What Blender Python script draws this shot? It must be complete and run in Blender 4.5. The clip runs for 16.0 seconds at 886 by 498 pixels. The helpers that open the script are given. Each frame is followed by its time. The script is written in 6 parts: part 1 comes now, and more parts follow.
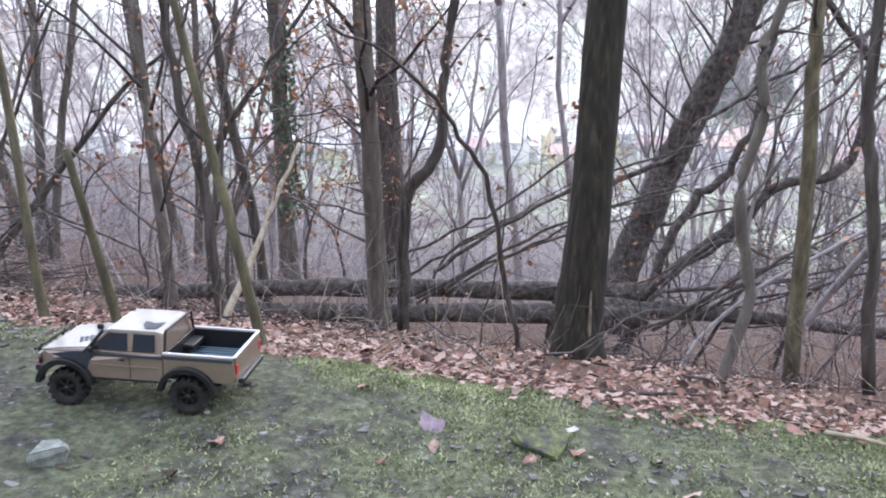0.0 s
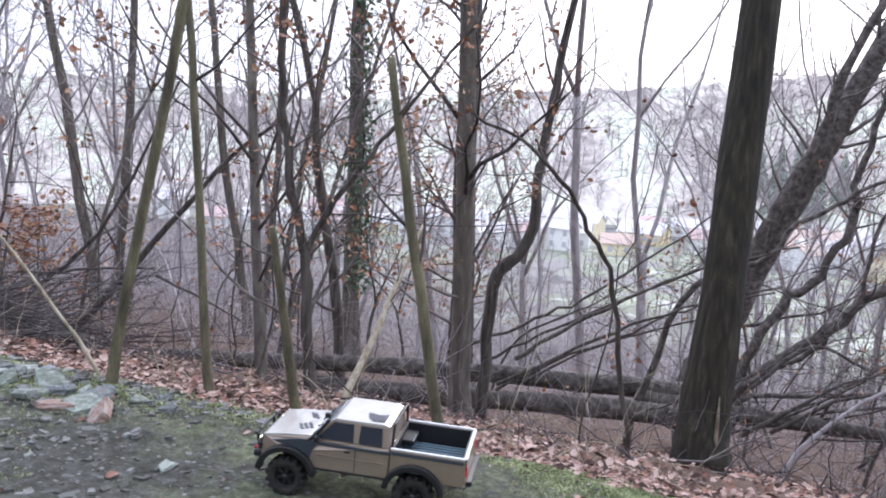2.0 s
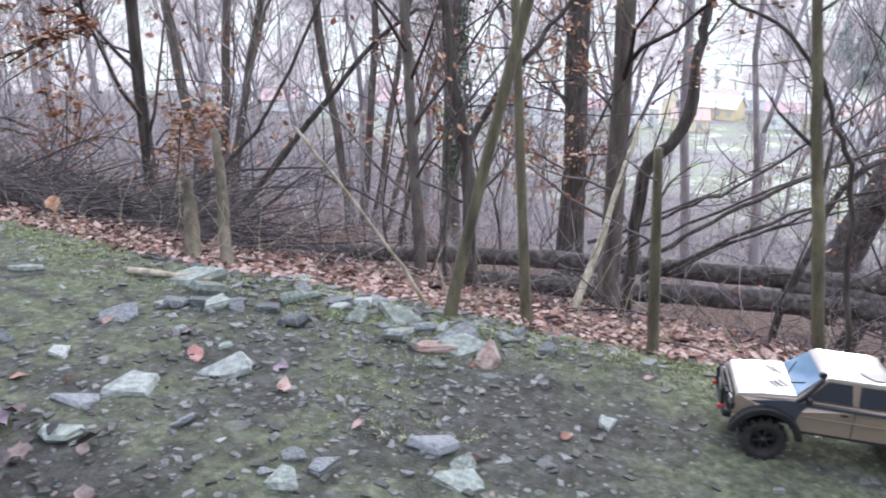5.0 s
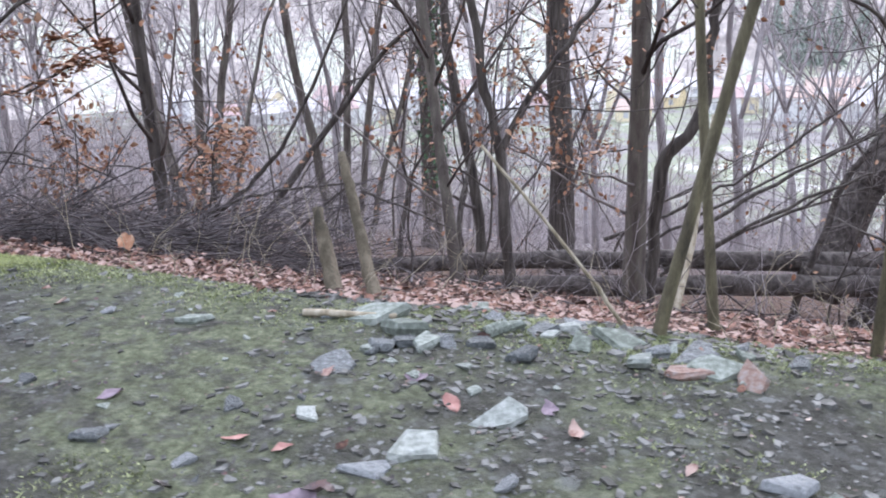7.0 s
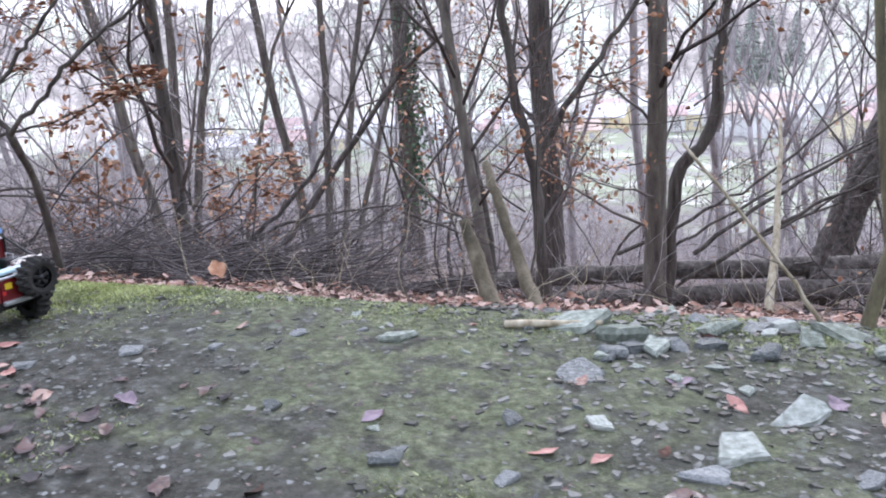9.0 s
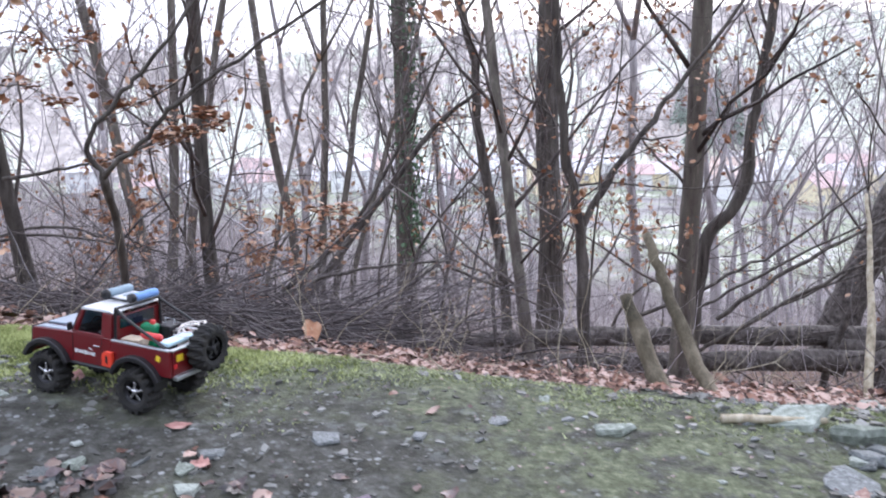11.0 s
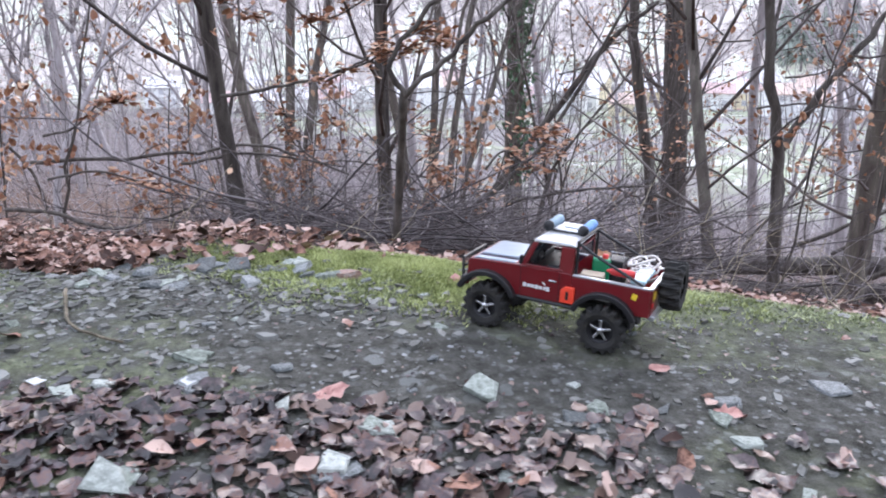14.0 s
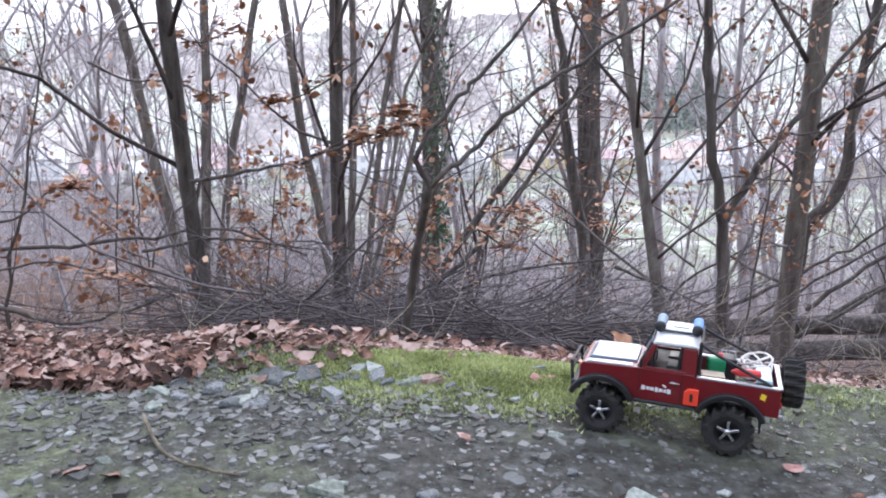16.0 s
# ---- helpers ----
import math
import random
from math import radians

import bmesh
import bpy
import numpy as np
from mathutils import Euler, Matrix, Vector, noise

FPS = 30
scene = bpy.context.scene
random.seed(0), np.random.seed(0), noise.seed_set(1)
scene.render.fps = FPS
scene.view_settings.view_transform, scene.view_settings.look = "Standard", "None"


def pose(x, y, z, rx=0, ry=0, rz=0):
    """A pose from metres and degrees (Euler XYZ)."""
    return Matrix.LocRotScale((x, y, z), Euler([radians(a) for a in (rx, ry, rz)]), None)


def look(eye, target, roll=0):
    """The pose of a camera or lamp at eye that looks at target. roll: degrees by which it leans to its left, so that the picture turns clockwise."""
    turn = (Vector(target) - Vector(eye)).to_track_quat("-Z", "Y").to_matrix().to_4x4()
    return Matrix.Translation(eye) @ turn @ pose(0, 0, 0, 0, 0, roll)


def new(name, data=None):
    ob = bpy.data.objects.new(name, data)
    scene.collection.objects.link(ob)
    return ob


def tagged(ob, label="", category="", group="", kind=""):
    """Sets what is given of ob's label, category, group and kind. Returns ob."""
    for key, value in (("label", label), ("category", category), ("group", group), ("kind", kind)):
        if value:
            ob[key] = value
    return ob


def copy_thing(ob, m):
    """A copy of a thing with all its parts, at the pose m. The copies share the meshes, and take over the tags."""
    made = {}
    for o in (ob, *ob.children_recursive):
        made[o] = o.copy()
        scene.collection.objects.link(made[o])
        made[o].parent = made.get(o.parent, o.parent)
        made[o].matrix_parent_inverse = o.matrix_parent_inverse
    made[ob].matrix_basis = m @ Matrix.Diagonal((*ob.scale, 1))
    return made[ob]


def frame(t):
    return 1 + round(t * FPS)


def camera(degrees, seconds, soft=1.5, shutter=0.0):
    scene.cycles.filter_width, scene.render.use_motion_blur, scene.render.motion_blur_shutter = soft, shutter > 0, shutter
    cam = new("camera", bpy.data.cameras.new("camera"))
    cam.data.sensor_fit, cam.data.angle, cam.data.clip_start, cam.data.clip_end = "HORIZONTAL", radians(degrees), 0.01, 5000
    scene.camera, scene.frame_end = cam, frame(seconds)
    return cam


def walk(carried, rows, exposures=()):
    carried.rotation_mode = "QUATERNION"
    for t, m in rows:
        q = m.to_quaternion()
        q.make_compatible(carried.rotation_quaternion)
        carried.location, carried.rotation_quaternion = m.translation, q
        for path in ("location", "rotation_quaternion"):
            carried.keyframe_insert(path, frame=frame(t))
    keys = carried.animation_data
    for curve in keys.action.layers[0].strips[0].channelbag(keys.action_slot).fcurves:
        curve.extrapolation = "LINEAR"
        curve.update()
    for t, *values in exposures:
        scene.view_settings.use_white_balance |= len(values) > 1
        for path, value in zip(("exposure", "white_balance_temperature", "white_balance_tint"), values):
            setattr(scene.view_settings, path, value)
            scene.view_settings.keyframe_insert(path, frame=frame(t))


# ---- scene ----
cam = camera(58.86, 16.0, soft=1.9, shutter=0.4)
PATH = [
    (0, (-0.000, -0.000, 0.850), (-0.001, 1.941, 0.368), -0.01),
    (0.5, (-0.032, -0.004, 0.851), (-0.101, 1.940, 0.384), 0.13),
    (1, (-0.179, -0.006, 0.844), (-0.316, 1.947, 0.436), 0.78),
    (1.5, (-0.304, -0.031, 0.890), (-0.491, 1.932, 0.553), 1.91),
    (2, (-0.454, 0.051, 0.872), (-0.575, 2.026, 0.586), 3.04),
    (2.5, (-0.632, 0.093, 0.918), (-0.738, 2.066, 0.605), 4.31),
    (3, (-0.904, 0.101, 0.984), (-0.940, 2.062, 0.596), 5.33),
    (3.5, (-1.036, 0.105, 0.943), (-1.042, 2.048, 0.469), 3.83),
    (4, (-1.197, 0.170, 0.908), (-1.277, 2.087, 0.341), 3.16),
    (4.5, (-1.267, 0.207, 0.924), (-1.441, 2.112, 0.338), 1.49),
    (5, (-1.350, 0.222, 0.915), (-1.608, 2.116, 0.327), 1.26),
    (5.2, (-1.399, 0.243, 0.911), (-1.675, 2.134, 0.322), 1.30),
    (7.3, (-2.167, 0.319, 0.924), (-2.292, 2.229, 0.344), -2.31),
    (7.5, (-2.239, 0.316, 0.908), (-2.350, 2.228, 0.331), -2.47),
    (8, (-2.416, 0.367, 0.884), (-2.410, 2.308, 0.398), -2.34),
    (8.5, (-2.572, 0.357, 0.883), (-2.546, 2.301, 0.414), -2.93),
    (8.7, (-2.636, 0.354, 0.876), (-2.660, 2.285, 0.355), -3.67),
    (10.8, (-3.256, 0.556, 0.925), (-3.202, 2.508, 0.494), -0.88),
    (11, (-3.333, 0.575, 0.926), (-3.265, 2.532, 0.520), -0.50),
    (11.5, (-3.472, 0.640, 0.940), (-3.390, 2.604, 0.572), -0.11),
    (12, (-3.646, 0.623, 0.935), (-3.524, 2.582, 0.548), 0.34),
    (12.5, (-3.810, 0.606, 0.934), (-3.657, 2.536, 0.434), 0.75),
    (13, (-3.969, 0.650, 0.939), (-3.873, 2.574, 0.400), 0.10),
    (13.5, (-4.128, 0.686, 0.933), (-4.233, 2.600, 0.365), -1.01),
    (14, (-4.240, 0.716, 0.930), (-4.339, 2.620, 0.327), -0.66),
    (14.5, (-4.400, 0.715, 0.951), (-4.359, 2.632, 0.380), 0.34),
    (15, (-4.520, 0.719, 0.984), (-4.462, 2.649, 0.465), 0.24),
    (15.5, (-4.634, 0.769, 0.987), (-4.524, 2.709, 0.512), -0.01),
    (16, (-4.721, 0.794, 1.010), (-4.558, 2.737, 0.566), -0.46),
]
walk(cam, [(t, look(eye, target, roll)) for t, eye, target, roll in PATH], exposures=[
    (0, 1.02, 5850, 16), (1, 1.08, 5850, 16), (1.75, 0.95, 5850, 16), (2.5, 0.78, 5850, 16), (3.5, 0.78, 5850, 16), (4.5, 0.98, 5850, 16), (8, 1.04, 5850, 16),
    (11, 1.06, 5850, 16), (12, 0.86, 5850, 16), (12.5, 0.86, 5850, 16), (13, 1.0, 5850, 16), (14, 1.13, 5850, 16), (15, 1.2, 5850, 16), (16, 1.05, 5850, 16)])

# ---- world and sun: a bright overcast winter day ----
world = bpy.data.worlds.new("overcast")
scene.world = world
world.use_nodes = True
wn, wl = world.node_tree.nodes, world.node_tree.links
wbg = wn["Background"]
sky = wn.new("ShaderNodeTexSky")
sky.sky_type, sky.sun_disc = "NISHITA", False
sky.sun_elevation, sky.sun_rotation = radians(32), radians(20)
sky.air_density, sky.dust_density = 1.0, 4.0
cloud = wn.new("ShaderNodeMix")
cloud.data_type = "RGBA"
cloud.inputs["Factor"].default_value = 0.75
cloud.inputs["B"].default_value = (9.0, 9.3, 10.0, 1)
wl.new(sky.outputs["Color"], cloud.inputs["A"])
wl.new(cloud.outputs["Result"], wbg.inputs["Color"])
wbg.inputs["Strength"].default_value = 0.13
sun = new("sun", bpy.data.lights.new("sun", "SUN"))
sun.data.energy, sun.data.angle, sun.data.color = 0.9, radians(25), (1.0, 0.96, 0.9)
sun.matrix_world = look((0, 0, 0), (-math.sin(radians(20)) * 0.85, -math.cos(radians(20)) * 0.85, -0.53))


# ---- materials ----
def mat(name, colours, scale=6.0, rough=0.85, metal=0.0, bump=0.3, detail=8.0, fine=60.0, coat=0.0, spec=0.5, stretch=(1, 1, 1), per="", spread=0.25):
    """A procedural surface: a ramp of colours over coarse noise, mottled by fine noise, with bump. per: vary by 'object' or 'island'."""
    m = bpy.data.materials.new(name)
    m.use_nodes = True
    n, l = m.node_tree.nodes, m.node_tree.links
    p = n["Principled BSDF"]
    tc, mp = n.new("ShaderNodeTexCoord"), n.new("ShaderNodeMapping")
    mp.inputs["Scale"].default_value = stretch
    l.new(tc.outputs["Object"], mp.inputs["Vector"])
    a, b = n.new("ShaderNodeTexNoise"), n.new("ShaderNodeTexNoise")
    a.inputs["Scale"].default_value, a.inputs["Detail"].default_value = scale, detail
    b.inputs["Scale"].default_value, b.inputs["Detail"].default_value = fine, 4.0
    for q in (a, b):
        l.new(mp.outputs["Vector"], q.inputs["Vector"])
    ramp = n.new("ShaderNodeValToRGB")
    ramp.color_ramp.elements[0].position, ramp.color_ramp.elements[1].position = 0.3, 0.7
    while len(ramp.color_ramp.elements) < len(colours):
        ramp.color_ramp.elements.new(0.5)
    for k, (e, c) in enumerate(zip(ramp.color_ramp.elements, colours)):
        e.position = 0.3 + 0.4 * k / max(1, len(colours) - 1)
        e.color = (*c, 1)
    add = n.new("ShaderNodeMath")
    add.operation = "MULTIPLY_ADD"
    add.inputs[1].default_value = 0.35
    l.new(b.outputs["Fac"], add.inputs[0])
    sub = n.new("ShaderNodeMath")
    sub.operation = "SUBTRACT"
    sub.inputs[1].default_value = 0.175
    l.new(a.outputs["Fac"], sub.inputs[0])
    l.new(sub.outputs[0], add.inputs[2])
    fac = add.outputs[0]
    if per:
        info = n.new("ShaderNodeNewGeometry" if per == "island" else "ShaderNodeObjectInfo")
        v = n.new("ShaderNodeMath")
        v.operation = "MULTIPLY_ADD"
        v.inputs[1].default_value = spread * 2
        l.new(info.outputs["Random Per Island" if per == "island" else "Random"], v.inputs[0])
        w = n.new("ShaderNodeMath")
        w.operation = "SUBTRACT"
        w.inputs[1].default_value = spread
        l.new(fac, w.inputs[0])
        l.new(w.outputs[0], v.inputs[2])
        fac = v.outputs[0]
    l.new(fac, ramp.inputs["Fac"])
    l.new(ramp.outputs["Color"], p.inputs["Base Color"])
    p.inputs["Roughness"].default_value, p.inputs["Metallic"].default_value = rough, metal
    p.inputs["Coat Weight"].default_value, p.inputs["Specular IOR Level"].default_value = coat, spec
    if bump:
        bm_ = n.new("ShaderNodeBump")
        bm_.inputs["Strength"].default_value, bm_.inputs["Distance"].default_value = bump, 0.01
        l.new(add.outputs[0], bm_.inputs["Height"])
        l.new(bm_.outputs["Normal"], p.inputs["Normal"])
    return m


BARK_GREY = mat("grey_bark", [(0.05, 0.041, 0.035), (0.11, 0.091, 0.079), (0.13, 0.117, 0.094), (0.21, 0.182, 0.16)], scale=5, stretch=(3, 3, 0.6), fine=50, bump=0.7)
BARK_DARK = mat("dark_bark", [(0.024, 0.019, 0.017), (0.062, 0.05, 0.044), (0.086, 0.076, 0.063), (0.135, 0.114, 0.104)], scale=6, stretch=(4, 4, 0.5), fine=70, bump=0.9)
BARK_BROWN = mat("dark_brown_mossy_bark", [(0.007, 0.006, 0.004), (0.018, 0.0145, 0.009), (0.03, 0.026, 0.014), (0.06, 0.05, 0.034)], scale=9, stretch=(4, 4, 0.55), fine=120, bump=1.0, detail=12)
# bark colour paled to imitate haze over the distant trees
BARK_FAR = mat("haze_paled_bark", [(0.24, 0.217, 0.22), (0.35, 0.32, 0.323), (0.46, 0.43, 0.434)], scale=4, stretch=(3, 3, 0.6), fine=40, bump=0.3)
BARK_MOSSY = mat("mossy_bark", [(0.05, 0.042, 0.028), (0.115, 0.1, 0.06), (0.2, 0.178, 0.105)], scale=7, stretch=(3, 3, 0.7), fine=80, bump=0.7)
BARK_PALE = mat("pale_bare_wood", [(0.2, 0.17, 0.11), (0.36, 0.31, 0.22), (0.5, 0.45, 0.35)], scale=9, stretch=(4, 4, 0.6), fine=90, bump=0.5)
TWIG = mat("twig_bark", [(0.038, 0.03, 0.027), (0.09, 0.074, 0.068), (0.175, 0.15, 0.14)], scale=4, fine=30, bump=0, per="island")
BRUSH = mat("dry_brushwood", [(0.035, 0.028, 0.028), (0.085, 0.071, 0.07), (0.18, 0.157, 0.155)], scale=4, fine=30, bump=0, per="island")
BRUSH_DARK = mat("dark_cut_brushwood", [(0.022, 0.018, 0.019), (0.06, 0.051, 0.052), (0.15, 0.132, 0.135)], scale=4, fine=30, bump=0, per="island")
# these two twig colours are lightened in place of haze on the slope
TWIG_FAR = mat("haze_paled_twigs", [(0.25, 0.22, 0.224), (0.37, 0.33, 0.334), (0.49, 0.445, 0.45)], scale=3, fine=20, bump=0, per="island")
THICKET = mat("haze_paled_thicket", [(0.19, 0.16, 0.161), (0.29, 0.25, 0.25), (0.4, 0.355, 0.353)], scale=3, fine=20, bump=0, per="island")
LEAF_DRY = mat("dry_fallen_leaf", [(0.05, 0.028, 0.022), (0.14, 0.074, 0.054), (0.29, 0.16, 0.112), (0.25, 0.15, 0.124), (0.45, 0.33, 0.28)], scale=20, fine=150, bump=0.2, per="island", spread=0.36, rough=0.8, spec=0.25)
LEAF_WET = mat("wet_dark_leaf", [(0.012, 0.008, 0.008), (0.04, 0.023, 0.022), (0.07, 0.046, 0.05), (0.12, 0.058, 0.042), (0.085, 0.063, 0.066), (0.17, 0.115, 0.09)], scale=20, fine=150, bump=0.2, per="island", spread=0.3, rough=0.36, spec=0.6)
LEAF_ORANGE = mat("withered_orange_leaf", [(0.24, 0.1, 0.05), (0.38, 0.19, 0.1), (0.48, 0.31, 0.2)], scale=20, fine=150, bump=0.1, per="island", spread=0.3, rough=0.6)
IVY = mat("ivy_leaf", [(0.045, 0.09, 0.045), (0.1, 0.19, 0.09)], scale=15, fine=80, bump=0.1, per="island", rough=0.5)
SLATE = mat("slate_stone", [(0.085, 0.095, 0.095), (0.165, 0.18, 0.18), (0.29, 0.305, 0.31)], scale=14, fine=120, bump=0.8, per="object", spread=0.2, rough=0.5)
GRAVEL = mat("slate_gravel", [(0.045, 0.045, 0.038), (0.092, 0.092, 0.083), (0.185, 0.188, 0.175)], scale=30, fine=200, bump=0.4, per="island", spread=0.28, rough=0.65)
MOSS = mat("moss_blades", [(0.12, 0.145, 0.06), (0.26, 0.29, 0.14), (0.42, 0.45, 0.25)], scale=8, fine=60, bump=0, per="island", spread=0.25)


# ---- ground ----
def hill(x, y):
    """The lie of the land: a path on a ledge, a wooded slope below it, a valley floor and the hill beyond."""
    path = 0.01 - 0.045 * np.clip(x, -9, 6)
    edge = 1.95 - 0.22 * np.clip(x, -9, 5) - 0.28 * np.clip((-5.15 - x) / 0.5, 0, 1)
    d = y - edge
    down = np.maximum(d, 0)
    z = path - 0.178 * (np.sqrt(d * d + 0.014) + d) - 0.022 * np.exp(-((d - 0.5) / 0.4) ** 2)
    z = z - 0.1 * np.clip((-5.1 - x) / 0.3, 0, 1) * np.exp(-((y + 0.22 * x - 1.78) / 0.28) ** 2)
    z = z + 0.1 * np.clip(down - 8, 0, 47) - 0.3 * np.maximum(down - 55, 0)
    side = np.clip(-1.6 * (x + 2) / (np.abs(y) + 1), 0, 1)
    z = z + side * 0.11 * np.clip(down - 5, 0, 50) * np.clip((190 - y) / 100, 0, 1)
    z = np.maximum(z, -27 - 0.01 * (z + 27))
    z = z + np.where(y > 260, 1, 0) * (np.clip((y - 260) / 700, 0, 1) ** 1.3) * (38 + 8 * np.sin(x / 170.0) + 4 * np.sin(x / 61.0 + 1))
    back = np.maximum(-0.6 - y, 0)
    return z + 0.45 * np.minimum(back, 60)


def wave(x, y, s, seed):
    """Smooth cheap noise."""
    r = np.random.RandomState(seed)
    out = 0
    for k in range(7):
        a, ph, f = r.uniform(0, 6.28), r.uniform(0, 6.28), s * r.uniform(0.6, 1.7)
        out = out + np.sin((x * np.cos(a) + y * np.sin(a)) * f + ph)
    return out / 7


def surface(x, y):
    near = np.exp(-np.maximum(np.abs(y - 2) - 3, 0) / 6.0)
    rough = np.clip((y - 2.2) / 2, 0, 1)
    return (hill(x, y) + near * (0.02 * wave(x, y, 3.0, 1) + 0.010 * wave(x, y, 11.0, 2) + 0.006 * wave(x, y, 37.0, 3))
            + near * rough * 0.07 * wave(x, y, 4.0, 4))


def spread_out(lo, hi, step, reach, grow=1.13):
    mid = list(np.arange(lo, hi + step / 2, step))
    for sign, end in ((-1, reach[0]), (1, reach[1])):
        p, s, out = (mid[0] if sign < 0 else mid[-1]), step, []
        while sign * (end - p) > 0:
            s *= grow
            p += sign * s
            out.append(p)
        mid = out[::-1] + mid if sign < 0 else mid + out
    return np.array(mid)


def mesh_object(name, verts, faces, material, parent=None, smooth=True):
    me = bpy.data.meshes.new(name)
    me.from_pydata(verts, [], faces)
    if smooth:
        me.polygons.foreach_set("use_smooth", np.ones(len(me.polygons), bool))
    if material:
        me.materials.append(material)
    ob = new(name, me)
    ob.parent = parent
    return ob


def ground_material():
    m = bpy.data.materials.new("forest_ground")
    m.use_nodes = True
    n, l = m.node_tree.nodes, m.node_tree.links
    p = n["Principled BSDF"]
    geo = n.new("ShaderNodeNewGeometry")
    sep = n.new("ShaderNodeSeparateXYZ")
    l.new(geo.outputs["Position"], sep.inputs[0])

    def tex(scale, detail=6, rough=0.6):
        t = n.new("ShaderNodeTexNoise")
        t.inputs["Scale"].default_value, t.inputs["Detail"].default_value, t.inputs["Roughness"].default_value = scale, detail, rough
        l.new(geo.outputs["Position"], t.inputs["Vector"])
        return t.outputs["Fac"]

    def ramp(fac, stops):
        r = n.new("ShaderNodeValToRGB")
        while len(r.color_ramp.elements) < len(stops):
            r.color_ramp.elements.new(0.5)
        for e, (at, c) in zip(r.color_ramp.elements, stops):
            e.position, e.color = at, (*c, 1)
        l.new(fac, r.inputs["Fac"])
        return r.outputs["Color"]

    def math2(op, a, b, c=None):
        q = n.new("ShaderNodeMath")
        q.operation = op
        for k, v in enumerate((a, b, c)):
            if v is None:
                continue
            if isinstance(v, (int, float)):
                q.inputs[k].default_value = v
            else:
                l.new(v, q.inputs[k])
        return q.outputs[0]

    def mix(fac, a, b):
        q = n.new("ShaderNodeMix")
        q.data_type = "RGBA"
        l.new(fac, q.inputs["Factor"])
        l.new(a, q.inputs["A"])
        l.new(b, q.inputs["B"])
        return q.outputs["Result"]

    def band(v, lo, hi):
        q = n.new("ShaderNodeMapRange")
        q.interpolation_type = "SMOOTHSTEP"
        l.new(v, q.inputs["Value"])
        q.inputs["From Min"].default_value, q.inputs["From Max"].default_value = lo, hi
        return q.outputs["Result"]

    soil = ramp(tex(26, 10, 0.7), [(0.3, (0.021, 0.02, 0.016)), (0.45, (0.05, 0.049, 0.041)), (0.58, (0.086, 0.085, 0.075)), (0.7, (0.16, 0.162, 0.152))])
    moss = ramp(tex(40, 8, 0.7), [(0.3, (0.042, 0.049, 0.027)), (0.5, (0.12, 0.133, 0.08)), (0.7, (0.25, 0.265, 0.175))])
    litter = ramp(tex(30, 8, 0.75), [(0.3, (0.035, 0.025, 0.02)), (0.5, (0.12, 0.075, 0.055)), (0.7, (0.22, 0.15, 0.12))])
    # valley floor: mist and sunlit patches are painted in as pale colours
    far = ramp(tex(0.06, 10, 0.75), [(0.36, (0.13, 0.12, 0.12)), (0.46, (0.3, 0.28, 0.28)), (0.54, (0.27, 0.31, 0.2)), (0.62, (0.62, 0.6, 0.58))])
    # how far out from the ledge a place lies
    out = math2("MULTIPLY_ADD", sep.outputs["X"], 0.22, sep.outputs["Y"])
    patch = tex(1.6, 5, 0.6)
    inner = band(math2("MULTIPLY_ADD", patch, 1.2, out), 2.05, 2.5)
    right = band(sep.outputs["X"], -1.0, 0.3)
    mossy = math2("MAXIMUM", band(math2("MULTIPLY_ADD", right, 0.17, patch), 0.42, 0.6), inner)
    spots = band(tex(9, 6, 0.7), 0.36, 0.56)
    # small chips of stone bedded in the soil
    chips = n.new("ShaderNodeTexVoronoi")
    chips.inputs["Scale"].default_value, chips.inputs["Randomness"].default_value = 62.0, 1.0
    l.new(geo.outputs["Position"], chips.inputs["Vector"])
    shade = n.new("ShaderNodeSeparateColor")
    l.new(chips.outputs["Color"], shade.inputs["Color"])
    chip = ramp(shade.outputs["Red"], [(0.0, (0.04, 0.038, 0.034)), (0.5, (0.12, 0.122, 0.116)), (0.8, (0.19, 0.196, 0.194)), (1.0, (0.3, 0.31, 0.31))])
    size = math2("SUBTRACT", math2("MULTIPLY", shade.outputs["Green"], 0.55), chips.outputs["Distance"])
    soil = mix(math2("MULTIPLY", band(size, 0.0, 0.08), band(tex(7, 4), 0.36, 0.56)), soil, chip)
    # flat flakes of slate, trodden in and half grown over
    flakes = n.new("ShaderNodeTexVoronoi")
    flakes.inputs["Scale"].default_value, flakes.inputs["Randomness"].default_value = 21.0, 1.0
    bent = n.new("ShaderNodeVectorMath")
    bent.operation = "MULTIPLY_ADD"
    wob = n.new("ShaderNodeTexNoise")
    wob.inputs["Scale"].default_value = 18.0
    l.new(geo.outputs["Position"], wob.inputs["Vector"])
    l.new(wob.outputs["Color"], bent.inputs[0])
    bent.inputs[1].default_value = (0.05, 0.05, 0.05)
    l.new(geo.outputs["Position"], bent.inputs[2])
    l.new(bent.outputs[0], flakes.inputs["Vector"])
    tone = n.new("ShaderNodeSeparateColor")
    l.new(flakes.outputs["Color"], tone.inputs["Color"])
    flake = ramp(tone.outputs["Red"], [(0.0, (0.07, 0.07, 0.062)), (0.5, (0.14, 0.146, 0.138)), (1.0, (0.25, 0.262, 0.258))])
    flat = math2("SUBTRACT", math2("MULTIPLY", tone.outputs["Green"], 0.5), flakes.outputs["Distance"])
    soil = mix(math2("MULTIPLY", math2("MULTIPLY", band(flat, 0.0, 0.1), band(tex(4.5, 5), 0.4, 0.58)), 0.75), soil, flake)
    col = mix(math2("MULTIPLY", mossy, spots), soil, moss)
    col = mix(band(math2("MULTIPLY_ADD", tex(3.5, 5), 0.8, out), 2.38, 2.62), col, litter)
